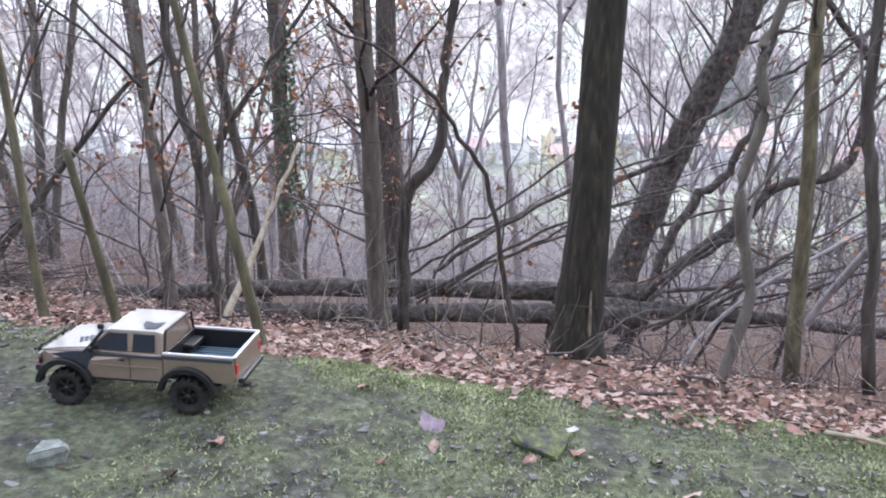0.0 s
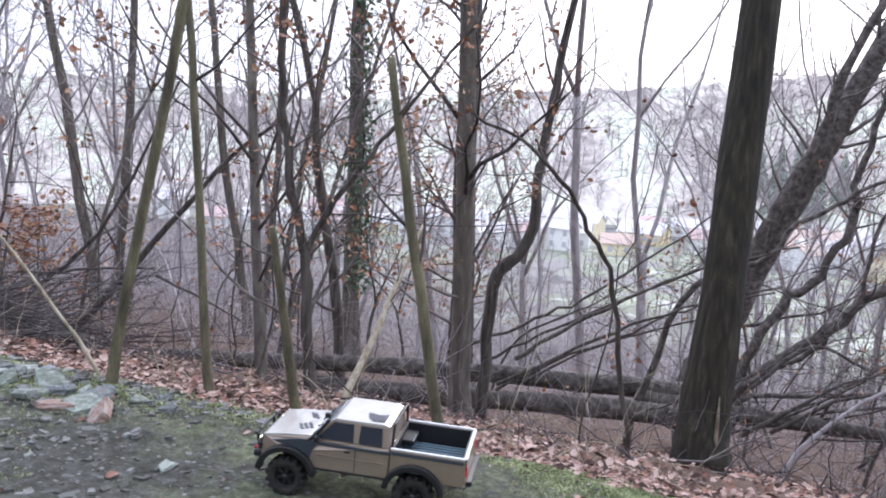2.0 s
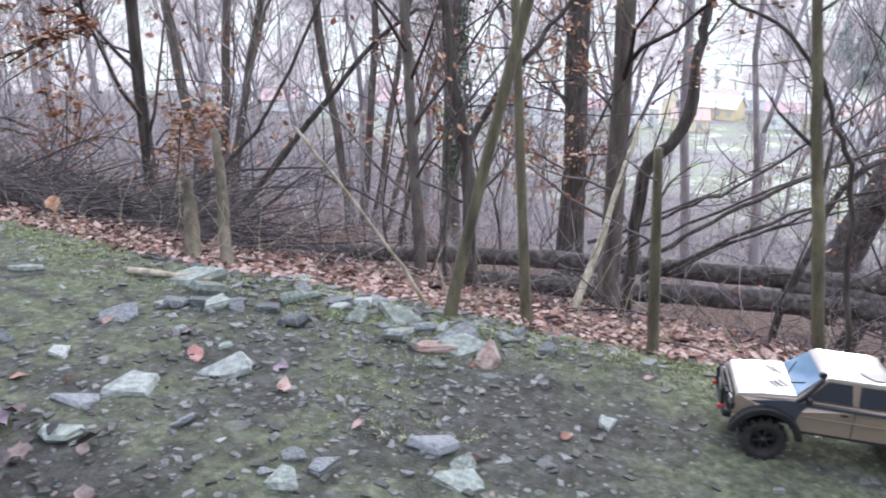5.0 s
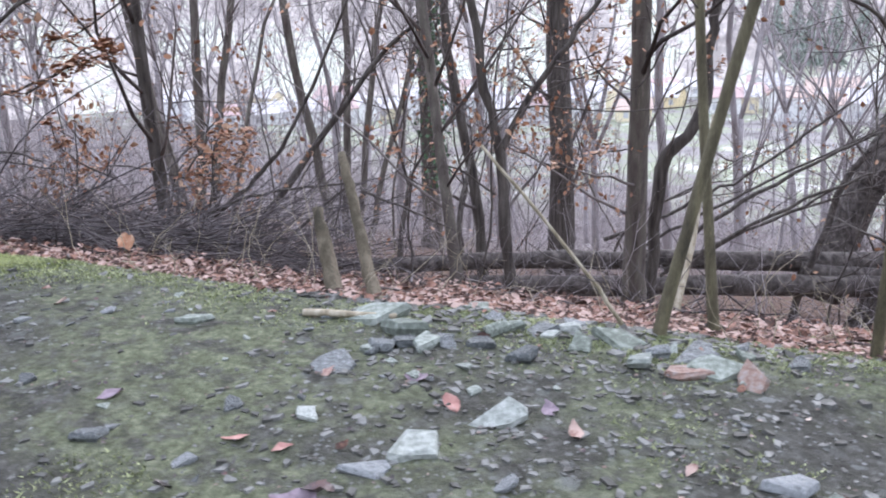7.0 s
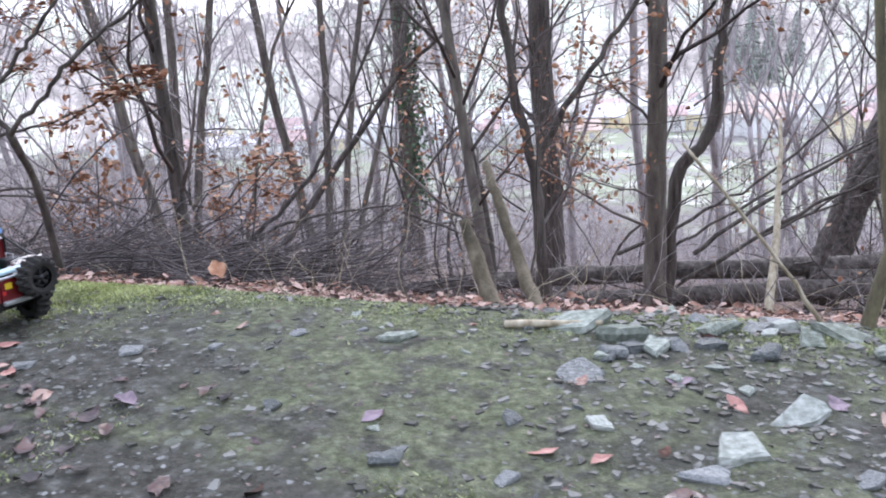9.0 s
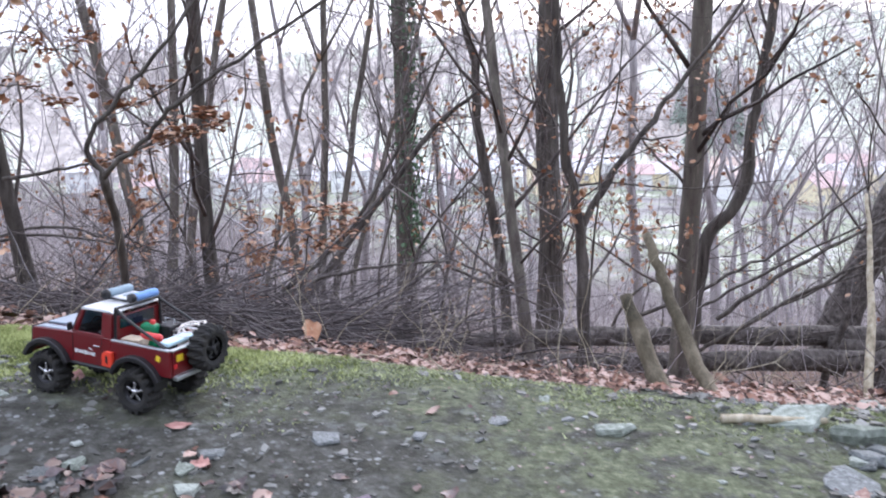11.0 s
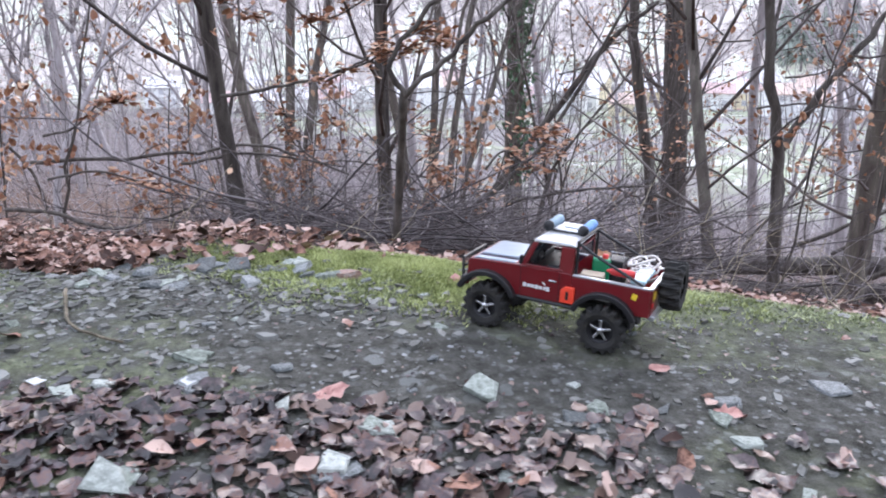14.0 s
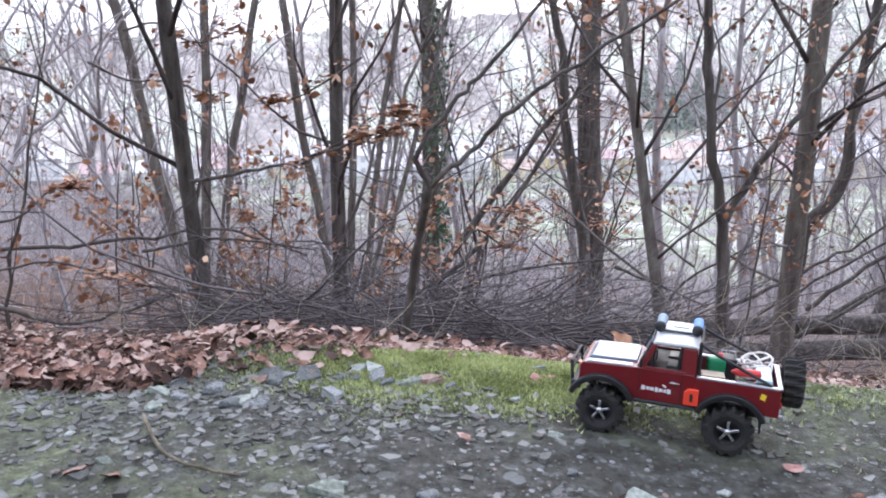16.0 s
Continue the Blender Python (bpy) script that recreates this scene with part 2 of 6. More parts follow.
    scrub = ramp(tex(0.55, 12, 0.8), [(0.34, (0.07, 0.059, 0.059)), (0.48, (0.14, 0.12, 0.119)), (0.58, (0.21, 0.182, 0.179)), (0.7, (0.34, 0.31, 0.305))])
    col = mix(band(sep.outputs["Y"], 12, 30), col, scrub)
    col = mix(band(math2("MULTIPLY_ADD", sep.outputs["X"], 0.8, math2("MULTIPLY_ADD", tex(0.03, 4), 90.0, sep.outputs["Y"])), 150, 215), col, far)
    l.new(col, p.inputs["Base Color"])
    p.inputs["Roughness"].default_value = 0.92
    p.inputs["Specular IOR Level"].default_value = 0.25
    b = n.new("ShaderNodeBump")
    b.inputs["Strength"].default_value, b.inputs["Distance"].default_value = 0.9, 0.012
    l.new(math2("MULTIPLY_ADD", tex(140, 4), 0.5, tex(30, 8, 0.7)), b.inputs["Height"])
    l.new(b.outputs["Normal"], p.inputs["Normal"])
    return m


GROUND = ground_material()
gx = spread_out(-7.6, 2.2, 0.031, (-1500, 1500))
gy = spread_out(0.5, 4.2, 0.031, (-250, 1400), 1.1)
GX, GY = np.meshgrid(gx, gy)
GZ = surface(GX, GY)
gi = np.arange(GX.size).reshape(GX.shape)
gf = np.stack([gi[:-1, :-1], gi[:-1, 1:], gi[1:, 1:], gi[1:, :-1]], -1).reshape(-1, 4)
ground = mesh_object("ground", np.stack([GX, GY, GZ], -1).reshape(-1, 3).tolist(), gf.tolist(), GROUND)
tagged(ground, "mossy stony forest path above a leaf-covered wooded slope", "ground", kind="structure")


# ---- trees ----
class Tubes:
    """Collects tapered tubes into one mesh."""

    def __init__(self):
        self.v, self.f = [], []

    def tube(self, pts, radii, sides=5, rough=0.0, seed=0):
        pts = np.asarray(pts, float)
        d = np.gradient(pts, axis=0)
        d /= np.linalg.norm(d, axis=1, keepdims=True) + 1e-9
        ref = np.array([0, 0, 1.0]) if abs(d[0][2]) < 0.9 else np.array([1.0, 0, 0])
        u = np.cross(d, ref)
        u /= np.linalg.norm(u, axis=1, keepdims=True) + 1e-9
        w = np.cross(d, u)
        a = np.arange(sides) * 2 * np.pi / sides
        swell = np.ones((len(pts), sides))
        if rough:
            k = np.linspace(0, len(pts) * 0.55, len(pts))[:, None]
            for j in range(1, 5):
                swell = swell + rough / j * np.sin(j * a[None] + seed * j + k * (0.35 + 0.3 * j)) + rough * 0.5 * np.random.RandomState(seed + j).normal(0, 0.5, swell.shape)
        ring = pts[:, None] + (np.asarray(radii)[:, None] * swell)[:, :, None] * (np.cos(a)[None, :, None] * u[:, None] + np.sin(a)[None, :, None] * w[:, None])
        o, n = len(self.v), len(pts)
        self.v.extend(ring.reshape(-1, 3).tolist())
        for i in range(n - 1):
            for j in range(sides):
                k = (j + 1) % sides
                self.f.append((o + i * sides + j, o + i * sides + k, o + (i + 1) * sides + k, o + (i + 1) * sides + j))
        if sides > 4:
            self.f.append(tuple(o + (n - 1) * sides + j for j in range(sides)))
            self.f.append(tuple(o + j for j in reversed(range(sides))))

    def leaf(self, at, size, rng, curl=0.4, flat=False):
        """A small pointed leaf, folded along its rib."""
        a = rng.uniform(0, 6.28)
        if flat:
            d = np.array([np.cos(a), np.sin(a), rng.normal(0, 0.18)])
            up = np.array([rng.normal(0, 0.25), rng.normal(0, 0.25), 1.0])
        else:
            d = rng.normal(0, 1, 3)
            d[2] -= 0.6
            up = rng.normal(0, 1, 3)
        d /= np.linalg.norm(d)
        s = np.cross(d, up)
        s /= np.linalg.norm(s) + 1e-9
        u = np.cross(s, d)
        at = np.asarray(at, float)
        w, h = size * rng.uniform(0.24, 0.36), size * curl * rng.uniform(0.0, 0.6)
        o = len(self.v)
        low, top, tip = at + d * size * 0.28, at + d * size * 0.66, at + d * size + u * h * rng.uniform(-0.6, 1.0)
        self.v.extend([at.tolist(), (low + s * w * 0.8 + u * h).tolist(), (top + s * w + u * h * 0.7).tolist(), tip.tolist(), (top - s * w * 0.9 + u * h * 0.8).tolist(), (low - s * w * 0.85 + u * h).tolist()])
        self.f.extend([(o, o + 1, o + 2, o + 3), (o, o + 3, o + 4, o + 5)])

    def object(self, name, material, parent=None, smooth=True):
        return mesh_object(name, self.v, self.f, material, parent, smooth)


def wander(rng, p, d, length, n, bend, lift=0.0):
    """A crooked line from p along d."""
    pts, d = [np.array(p, float)], np.array(d, float) / np.linalg.norm(d)
    for _ in range(n):
        d = d + rng.normal(0, bend, 3) + (0, 0, lift)
        d /= np.linalg.norm(d)
        pts.append(pts[-1] + d * length / n)
    return np.array(pts)


def side_way(rng, d, angle):
    d = np.asarray(d) / np.linalg.norm(d)
    s = np.cross(d, rng.normal(0, 1, 3))
    s /= np.linalg.norm(s) + 1e-9
    return d * math.cos(angle) + s * math.sin(angle)


def branches(t, rng, pts, radii, level, count, lo, ratio, sides, twig_len, lift=0.06, leaves=None, leaf_rate=0.0, thin=0.0016, low=1.0, tips=5, flat=1.0):
    """Grows boughs and twigs from a line, level by level."""
    total = np.linalg.norm(np.diff(pts, axis=0), axis=1).sum()
    for k in range(count):
        s = lo + (1 - lo) * ((k + rng.uniform(0, 1)) / count) ** low
        x = s * (len(pts) - 1)
        i = min(int(x), len(pts) - 2)
        p = pts[i] + (pts[i + 1] - pts[i]) * (x - i)
        rad = radii[i] + (radii[i + 1] - radii[i]) * (x - i)
        r = max(rad * rng.uniform(0.2, 0.45) * min(1.0, 0.045 / rad) ** 0.5, thin)
        L = min(total * ratio, twig_len[level]) * rng.uniform(0.55, 1.25) * (1.1 - 0.5 * s)
        way = side_way(rng, pts[i + 1] - pts[i], rng.uniform(0.5, 1.15))
        way[2] *= flat
        q = wander(rng, p, way, L, 5 if level else 2, 0.16 if level else 0.2, lift)
        rr = np.linspace(r, max(r * 0.25, thin * 0.6), len(q))
        t.tube(q, rr, sides)
        if leaves is not None and level <= 1:
            for e in q[1:] if level == 0 else q[2:]:
                for _ in range(rng.poisson(leaf_rate if level else 2.4 * leaf_rate)):
                    leaves.leaf(e + rng.normal(0, 0.018, 3), rng.uniform(0.036, 0.075), rng, flat=flat < 1)
        if level > 0:
            branches(t, rng, q, rr, level - 1, max(3, int(count * 0.5)) if level > 1 else tips, 0.25, 0.5, max(3, sides - 1), twig_len, lift, leaves, leaf_rate, thin, tips=tips, flat=flat)


def tree(name, label, foot, lean, height, r0, bark, seed, boughs=12, lo=0.3, level=2, twig=TWIG, lens=(0.5, 1.1, 2.2), leaf_rate=0.0, bend=0.02, taper=0.5, sides=10, thin=0.0022, stem=None, group="", low=1.4):
    """A bare tree: a tapered leaning trunk with root flare, boughs and twigs."""
    rng = np.random.RandomState(seed)
    x, y = foot
    z = float(surface(np.array(x), np.array(y)))
    root = new(name)
    root.location = (x, y, z)
    n = 16
    if stem is None:
        h = np.linspace(-0.12, height, n)
        wob = np.cumsum(rng.normal(0, bend * height / n, (n, 2)), axis=0)
        wob -= wob[1]
        stem = np.stack([h * lean[0] + wob[:, 0], h * lean[1] + wob[:, 1], h], 1)
    rad = r0 * (1 - (1 - taper) * np.linspace(0, 1, len(stem)))
    rad[0], rad[1] = r0 * 1.5, r0 * 1.08
    t = Tubes()
    stem_f = np.concatenate([[stem[0] * (1 - f) + stem[1] * f for f in (0, 0.25, 0.5, 0.75)], stem[1:]])
    rad_f = np.concatenate([[r0 * 1.6, r0 * 1.35, r0 * 1.2, r0 * 1.1], rad[1:]])
    if r0 > 0.03 and height < 14.5 and not group:
        s = np.linspace(0, 1, 60) ** 1.6 * (len(stem_f) - 1)
        k = np.arange(len(stem_f))
        stem_f, rad_f = np.stack([np.interp(s, k, stem_f[:, j]) for j in range(3)], 1), np.interp(s, k, rad_f)
        t.tube(stem_f, rad_f, 18, 0.045, seed)
    else:
        t.tube(stem_f, rad_f, sides, 0.03, seed)
    t.object("trunk", bark, root)
    c, lv = Tubes(), Tubes()
    if boughs:
        branches(c, rng, stem, rad, level, boughs, lo, 0.4, 5, lens, 0.05, lv if leaf_rate else None, leaf_rate, thin, low)
        c.object("crown", twig, root)
    if lv.v:
        lv.object("withered_leaves", LEAF_ORANGE, root, False)
    tagged(root, label, "tree", group)
    return root


def forked_tree(name, label, height, r0, bark, seed, twig, limbs=3, fork=0.4, spread=0.4, lean=(0.0, 0.0), leaf_rate=0.0, count=9, lens=(0.5, 1.3), thin=0.003, group="", bend=0.05):
    """A bare tree whose trunk parts into rising limbs that part again into boughs and twigs."""
    rng = np.random.RandomState(seed)
    root = new(name)
    wood, c, lv = Tubes(), Tubes(), Tubes()
    hf = height * fork * rng.uniform(0.85, 1.15)
    stem = wander(rng, (0, 0, -0.3), (lean[0], lean[1], 1.0), hf + 0.3, 9, bend)
    rad = np.linspace(r0 * 1.25, r0 * 0.8, len(stem))
    wood.tube(stem, rad, 8, 0.04, seed)
    lines = []
    turn = rng.uniform(0, 6.28)
    up = stem[-1] - stem[-2]
    up /= np.linalg.norm(up)
    for k in range(limbs):
        a = turn + 6.28 * k / limbs + rng.normal(0, 0.3)
        tilt = spread * rng.uniform(0.5, 1.3)
        i = len(stem) - 1 - (k % 2) * rng.randint(0, 3)
        d = up + np.array([math.cos(a), math.sin(a), 0.0]) * math.tan(tilt)
        q = wander(rng, stem[i], d, (height - hf) * rng.uniform(0.7, 1.1), 9, 0.11, 0.03)
        rr = np.linspace(r0 * rng.uniform(0.45, 0.68), r0 * 0.13, len(q))
        wood.tube(q, rr, 6, 0.03, seed + k)
        lines.append((q, rr))
        for _ in range(rng.randint(1, 3)):
            j = rng.randint(2, 6)
            w = wander(rng, q[j], side_way(rng, q[j + 1] - q[j], rng.uniform(0.4, 0.8)), (height - hf) * rng.uniform(0.35, 0.6), 7, 0.14, 0.05)
            ww = np.linspace(rr[j] * 0.65, r0 * 0.1, len(w))
            wood.tube(w, ww, 5)
            lines.append((w, ww))
    wood.object("trunk", bark, root)
    for q, rr in lines:
        branches(c, rng, q, rr, 1, count, 0.12, 0.5, 4, lens, 0.03, lv if leaf_rate else None, leaf_rate, thin, tips=7)
    branches(c, rng, stem, rad * 0.5, 1, 6, 0.3, 0.4, 4, lens, 0.03, lv if leaf_rate else None, leaf_rate, thin)
    c.object("crown", twig, root)
    if lv.v:
        lv.object("withered_leaves", LEAF_ORANGE, root, False)
    return tagged(root, label, "tree", group)


def foot_of(a, b, c, d):
    """Where a stem that passes (a, b) at height 0 with that lean meets the ground."""
    z = 0.0
    for _ in range(25):
        z = 0.5 * z + 0.5 * float(surface(np.array(a + c * z), np.array(b + d * z)))
    return a + c * z, b + d * z


BARK_TAN = mat("mossy_dead_wood", [(0.05, 0.042, 0.026), (0.12, 0.1, 0.066), (0.24, 0.2, 0.145)], scale=7, stretch=(3, 3, 0.8), fine=80, bump=0.8)
BARK_ROUGH = mat("weathered_dark_bark", [(0.023, 0.018, 0.016), (0.058, 0.047, 0.042), (0.1, 0.086, 0.077), (0.17, 0.148, 0.132)], scale=7, stretch=(2, 2, 2), fine=60, bump=1.0)
# stem at height 0, lean, height, radius, bark, kind of crown
STEMS = [
    ("straight_tree", "grey-barked straight beech with a few withered leaves", (-0.73, 7.84, -0.023, -0.089), 9.0, 0.105, BARK_GREY, 11, 24, 0.12, 0.2),
    ("tall_tree", "tall dark-barked tree with withered leaves on its boughs", (-0.99, 14.37, -0.026, 0.02), 13.0, 0.23, BARK_DARK, 12, 28, 0.1, 0.3),
    ("thick_tree", "thick dark mossy trunk at the edge of the path", (0.83, 4.45, 0.046, 0.115), 9.0, 0.125, BARK_BROWN, 13, 6, 0.45, 0.0),
    ("dark_tree", "slender dark tree standing in brushwood", (-5.0, 6.91, 0.038, -0.085), 7.5, 0.06, BARK_DARK, 14, 20, 0.12, 0.12),
    ("leafy_tree", "dark young tree with a bough of orange leaves", (-5.8, 5.47, -0.002, -0.178), 6.0, 0.05, BARK_DARK, 15, 16, 0.14, 0.22),
    ("slope_tree", "young bare tree on the brushy slope", (-2.57, 6.93, -0.121, 0.2), 7.0, 0.05, BARK_GREY, 21, 20, 0.1, 0.2),
]
for nm, lab, (a, b, c, d), H, R, bark, seed, bo, lo, lr in STEMS:
    fx, fy = foot_of(a, b, c, d)
    tree(nm, lab, (fx, fy), (c, d), H, R, bark, seed, boughs=bo, lo=lo, leaf_rate=lr, low=1.1, thin=0.0016, lens=(0.45, 1.1, 2.0))

# the thick trunk's torn bark
TORN = mat("torn_wood", [(0.08, 0.065, 0.045), (0.16, 0.13, 0.09), (0.26, 0.22, 0.16)], scale=12, stretch=(5, 5, 0.5), fine=90, bump=0.6)
thick = bpy.data.objects["thick_tree"]
t = Tubes()
t.tube([(0.03, -0.15, -0.05), (0.035, -0.125, 0.12), (0.045, -0.105, 0.28), (0.05, -0.08, 0.45)], [0.01, 0.016, 0.012, 0.003], 6)
tagged(t.object("torn_bark", TORN, thick), "pale split wood where the bark is torn")

# the ivy-clad tree
fx, fy = foot_of(-3.6, 17.5, -0.013, 0.0)
ivy_tree = tree("ivy_tree", "tall grey tree with dark green ivy on one side", (fx, fy), (-0.013, 0.0), 14.0, 0.2, BARK_GREY, 22, boughs=24, lo=0.15, low=1.1)
iv, rng = Tubes(), np.random.RandomState(5)
for _ in range(1500):
    h = rng.uniform(1.5, 11)
    a = rng.normal(-0.4, 0.9)
    r = 0.2 + abs(rng.normal(0, 0.12))
    iv.leaf((-0.013 * h + r * math.cos(a), r * math.sin(a), h), rng.uniform(0.08, 0.15), rng)
iv.object("ivy", IVY, ivy_tree, False)

# saplings by the path
SAPLINGS = [
    ("sapling", "mossy yellow-green sapling leaning beside the path", (-0.58, 2.34, -0.166, -0.051), 1.15, 0.02, BARK_MOSSY, 31, 5, 0.5, 0.0),
    ("sapling", "mossy sapling with a broken top", (-1.03, 2.36, -0.1, -0.19), 0.62, 0.019, BARK_MOSSY, 32, 3, 0.6, 0.0),
    ("sapling", "straight greenish-grey sapling at the path edge", (-1.403, 2.614, -0.082, 0.063), 3.2, 0.017, BARK_MOSSY, 33, 7, 0.3, 0.0),
    ("sapling", "greenish sapling leaning strongly over the slope", (-1.63, 2.36, 0.205, -0.02), 3.0, 0.018, BARK_MOSSY, 34, 6, 0.4, 0.0),
]
for nm, lab, (a, b, c, d), H, R, bark, seed, bo, lo, lr in SAPLINGS:
    fx, fy = foot_of(a, b, c, d)
    tree(nm, lab, (fx, fy), (c, d), H, R, bark, seed, boughs=bo, lo=lo, level=1, lens=(0.25, 0.6, 0.8), sides=8, taper=0.6, thin=0.0014, bend=0.03)


def crooked(name, label, pts, r0, r1, bark, category="branch", sides=7, seed=0, twigs=0, level=0, lens=(0.4, 0.8, 1.2), thin=0.0016, leaf_rate=0.0, mid=5, flat=1.0):
    """A limb, log or stem along a line of places, with its own twigs."""
    rng = np.random.RandomState(seed + 100)
    pts = np.array(pts, float)
    ends = np.concatenate([[2 * pts[0] - pts[1]], pts, [2 * pts[-1] - pts[-2]]])
    q = []
    for a, b, c, d in zip(ends[:-3], ends[1:-2], ends[2:-1], ends[3:]):
        for k in range(mid):
            t = k / mid
            q.append(0.5 * (2 * b + (c - a) * t + (2 * a - 5 * b + 4 * c - d) * t * t + (3 * b - a - 3 * c + d) * t ** 3))
    q.append(pts[-1])
    q = np.array(q)
    span = np.linalg.norm(pts[-1] - pts[0])
    q[1:-1] += rng.normal(0, 0.0038 * span, (len(q) - 2, 3)) * (0.45 if r0 > 0.08 or category == "tree" else 1.0)
    rr = np.linspace(r0, r1, len(q)) * (1 + rng.normal(0, 0.05, len(q)))
    base = q[0].copy()
    root = new(name)
    root.location = base
    t = Tubes()
    t.tube(q - base, rr, sides, 0.05 if r0 > 0.02 else 0.02, seed)
    t.object("stem", bark, root)
    lv = Tubes()
    for k in range(twigs):
        c = Tubes()
        branches(c, rng, q - base, rr, level, 1, 0.15 + 0.75 * k / twigs, 0.5, 4, lens, 0.03 * flat, lv if leaf_rate else None, leaf_rate, thin, flat=flat)
        c.object("twig", TWIG, root)
    if lv.v:
        lv.object("withered_leaves", LEAF_ORANGE, root, False)
    tagged(root, label, category)
    return root


def on_ground(x, y, up=0.0):
    return (x, y, float(surface(np.array(x), np.array(y))) + up)


LEAFY_NEAR = [[(-6.6, 6.3, 1.08), (-6.35, 6.3, 0.96), (-6.05, 6.3, 0.95), (-5.8, 6.3, 0.81)],
              [(-4.8, 6.3, 1.1), (-5.03, 6.3, 0.95), (-5.24, 6.3, 0.84), (-5.46, 6.3, 0.8)],
              [(-7.05, 5.6, 0.13), (-6.84, 5.6, 0.18), (-6.66, 5.6, 0.33), (-6.49, 5.6, 0.36)],
              [(-6.95, 5.4, -0.11), (-6.65, 5.4, -0.06), (-6.37, 5.4, -0.12), (-6.14, 5.4, -0.22)],
              [(-5.26, 6.6, -0.34), (-5.55, 6.6, -0.2), (-5.71, 6.6, -0.03), (-5.74, 6.6, 0.18)],
              [(-4.63, 6.8, -0.41), (-5.07, 6.8, -0.31), (-5.42, 6.8, -0.27), (-5.73, 6.8, -0.4)],
              [(-5.17, 5.4, 0.48), (-4.94, 5.4, 0.6), (-4.74, 5.4, 0.75), (-4.56, 5.4, 0.78)]]
LEAFY_MID = [[(-6.45, 6.6, 1.3), (-6.21, 6.6, 1.34), (-5.95, 6.6, 1.21), (-5.62, 6.6, 1.35)],
             [(-4.2, 5.6, -0.78), (-4.07, 5.6, -0.25), (-3.99, 5.6, 0.12), (-3.82, 5.6, 0.16)],
             [(-4.22, 5.6, -0.09), (-4.1, 5.6, 0.03), (-3.92, 5.6, -0.08), (-3.78, 5.6, 0.05)],
             [(-4.95, 6.8, -0.81), (-4.8, 6.8, -0.33), (-4.59, 6.8, -0.15), (-4.84, 6.8, 0.05)],
             [(-4.48, 6.6, -0.54), (-4.29, 6.6, -0.45), (-4.59, 6.6, -0.3)]]
LEAFY_FAR = [[(-1.83, 9.0, 0.57), (-2.08, 9.0, 0.75), (-2.25, 9.0, 0.51), (-2.49, 9.0, 0.6)],
             [(-1.54, 8.0, 0.24), (-1.27, 8.0, 0.27), (-1.0, 8.0, 0.35), (-0.71, 8.0, 0.24)],
             [(-0.5, 7.6, 0.73), (-0.78, 7.6, 0.22), (-1.0, 7.6, 0.28), (-1.21, 7.6, 0.52)],
             [(-0.46, 7.6, 0.14), (-0.24, 7.6, 0.28), (-0.08, 7.6, 0.36)],
             [(-0.72, 8.0, -0.41), (-0.96, 8.0, -0.44), (-1.19, 8.0, -0.47)],
             [(-2.08, 7.0, -0.62), (-2.42, 7.0, -0.38), (-2.73, 7.0, -0.36), (-2.96, 7.0, -0.15)],
             [(-1.71, 8.5, 0.54), (-2.07, 8.5, 0.54), (-2.3, 8.5, 0.65), (-2.7, 8.5, 0.88)],
             [(-3.55, 8.0, 0.28), (-3.26, 8.0, 0.39), (-2.94, 8.0, 0.72)],
             [(-1.54, 9.0, 0.56), (-1.24, 9.0, 0.74), (-0.94, 9.0, 0.69), (-0.47, 9.0, 0.77)]]
# forked sapling with its two arms
fx, fy = foot_of(-4.61, 3.98, 0.108, -0.298)
crooked("forked_sapling", "dark forked sapling beside the brushwood", [on_ground(fx, fy, -0.05), (-4.57, 3.85, 0.3), (-4.53, 3.63, 0.6)], 0.02, 0.016, BARK_DARK, "tree", seed=31)
crooked("rising_limb", "dark rising limb of the forked sapling", [(-4.53, 3.63, 0.59), (-4.57, 3.62, 0.725), (-4.45, 3.62, 0.89), (-4.3, 3.62, 1.04), (-3.9, 3.6, 1.5)], 0.012, 0.006, BARK_DARK, "branch", twigs=6, seed=2)
crooked("rising_limb", "dark slanting limb of the forked sapling", [(-4.53, 3.63, 0.59), (-4.35, 3.62, 0.75), (-4.19, 3.62, 0.9), (-3.99, 3.62, 1.03), (-3.4, 3.6, 1.4)], 0.011, 0.006, BARK_DARK, "branch", twigs=8, seed=3)
crooked("leafy_branch", "long thin branch hung with orange withered leaves", [(-5.77, 5.3, 0.41), (-5.45, 5.3, 0.46), (-5.1, 5.3, 0.53), (-4.78, 5.25, 0.65), (-4.45, 5.2, 0.74)], 0.012, 0.004, BARK_DARK, "branch", twigs=30, seed=4, leaf_rate=1.3, lens=(0.14, 0.26, 0.36), flat=0.25)
for k, pts in enumerate(LEAFY_NEAR):
    crooked("leafy_branch", "dark branch hung with orange withered leaves", pts, 0.009, 0.003, BARK_DARK, "branch", twigs=14, seed=150 + k, leaf_rate=1.7, lens=(0.12, 0.24, 0.36), flat=0.22)
for k, pts in enumerate(LEAFY_MID):
    crooked("leafy_branch", "branch with a clump of brown withered leaves", pts, 0.008, 0.003, BARK_DARK, "branch", twigs=14, seed=180 + k, leaf_rate=1.6, lens=(0.15, 0.28, 0.42), flat=0.5)
for k, pts in enumerate(LEAFY_FAR):
    crooked("leafy_branch", "bare branch with a few brown withered leaves", pts, 0.01, 0.003, BARK_DARK, "branch", twigs=10, seed=210 + k, leaf_rate=0.8, lens=(0.25, 0.45, 0.6), flat=0.35)
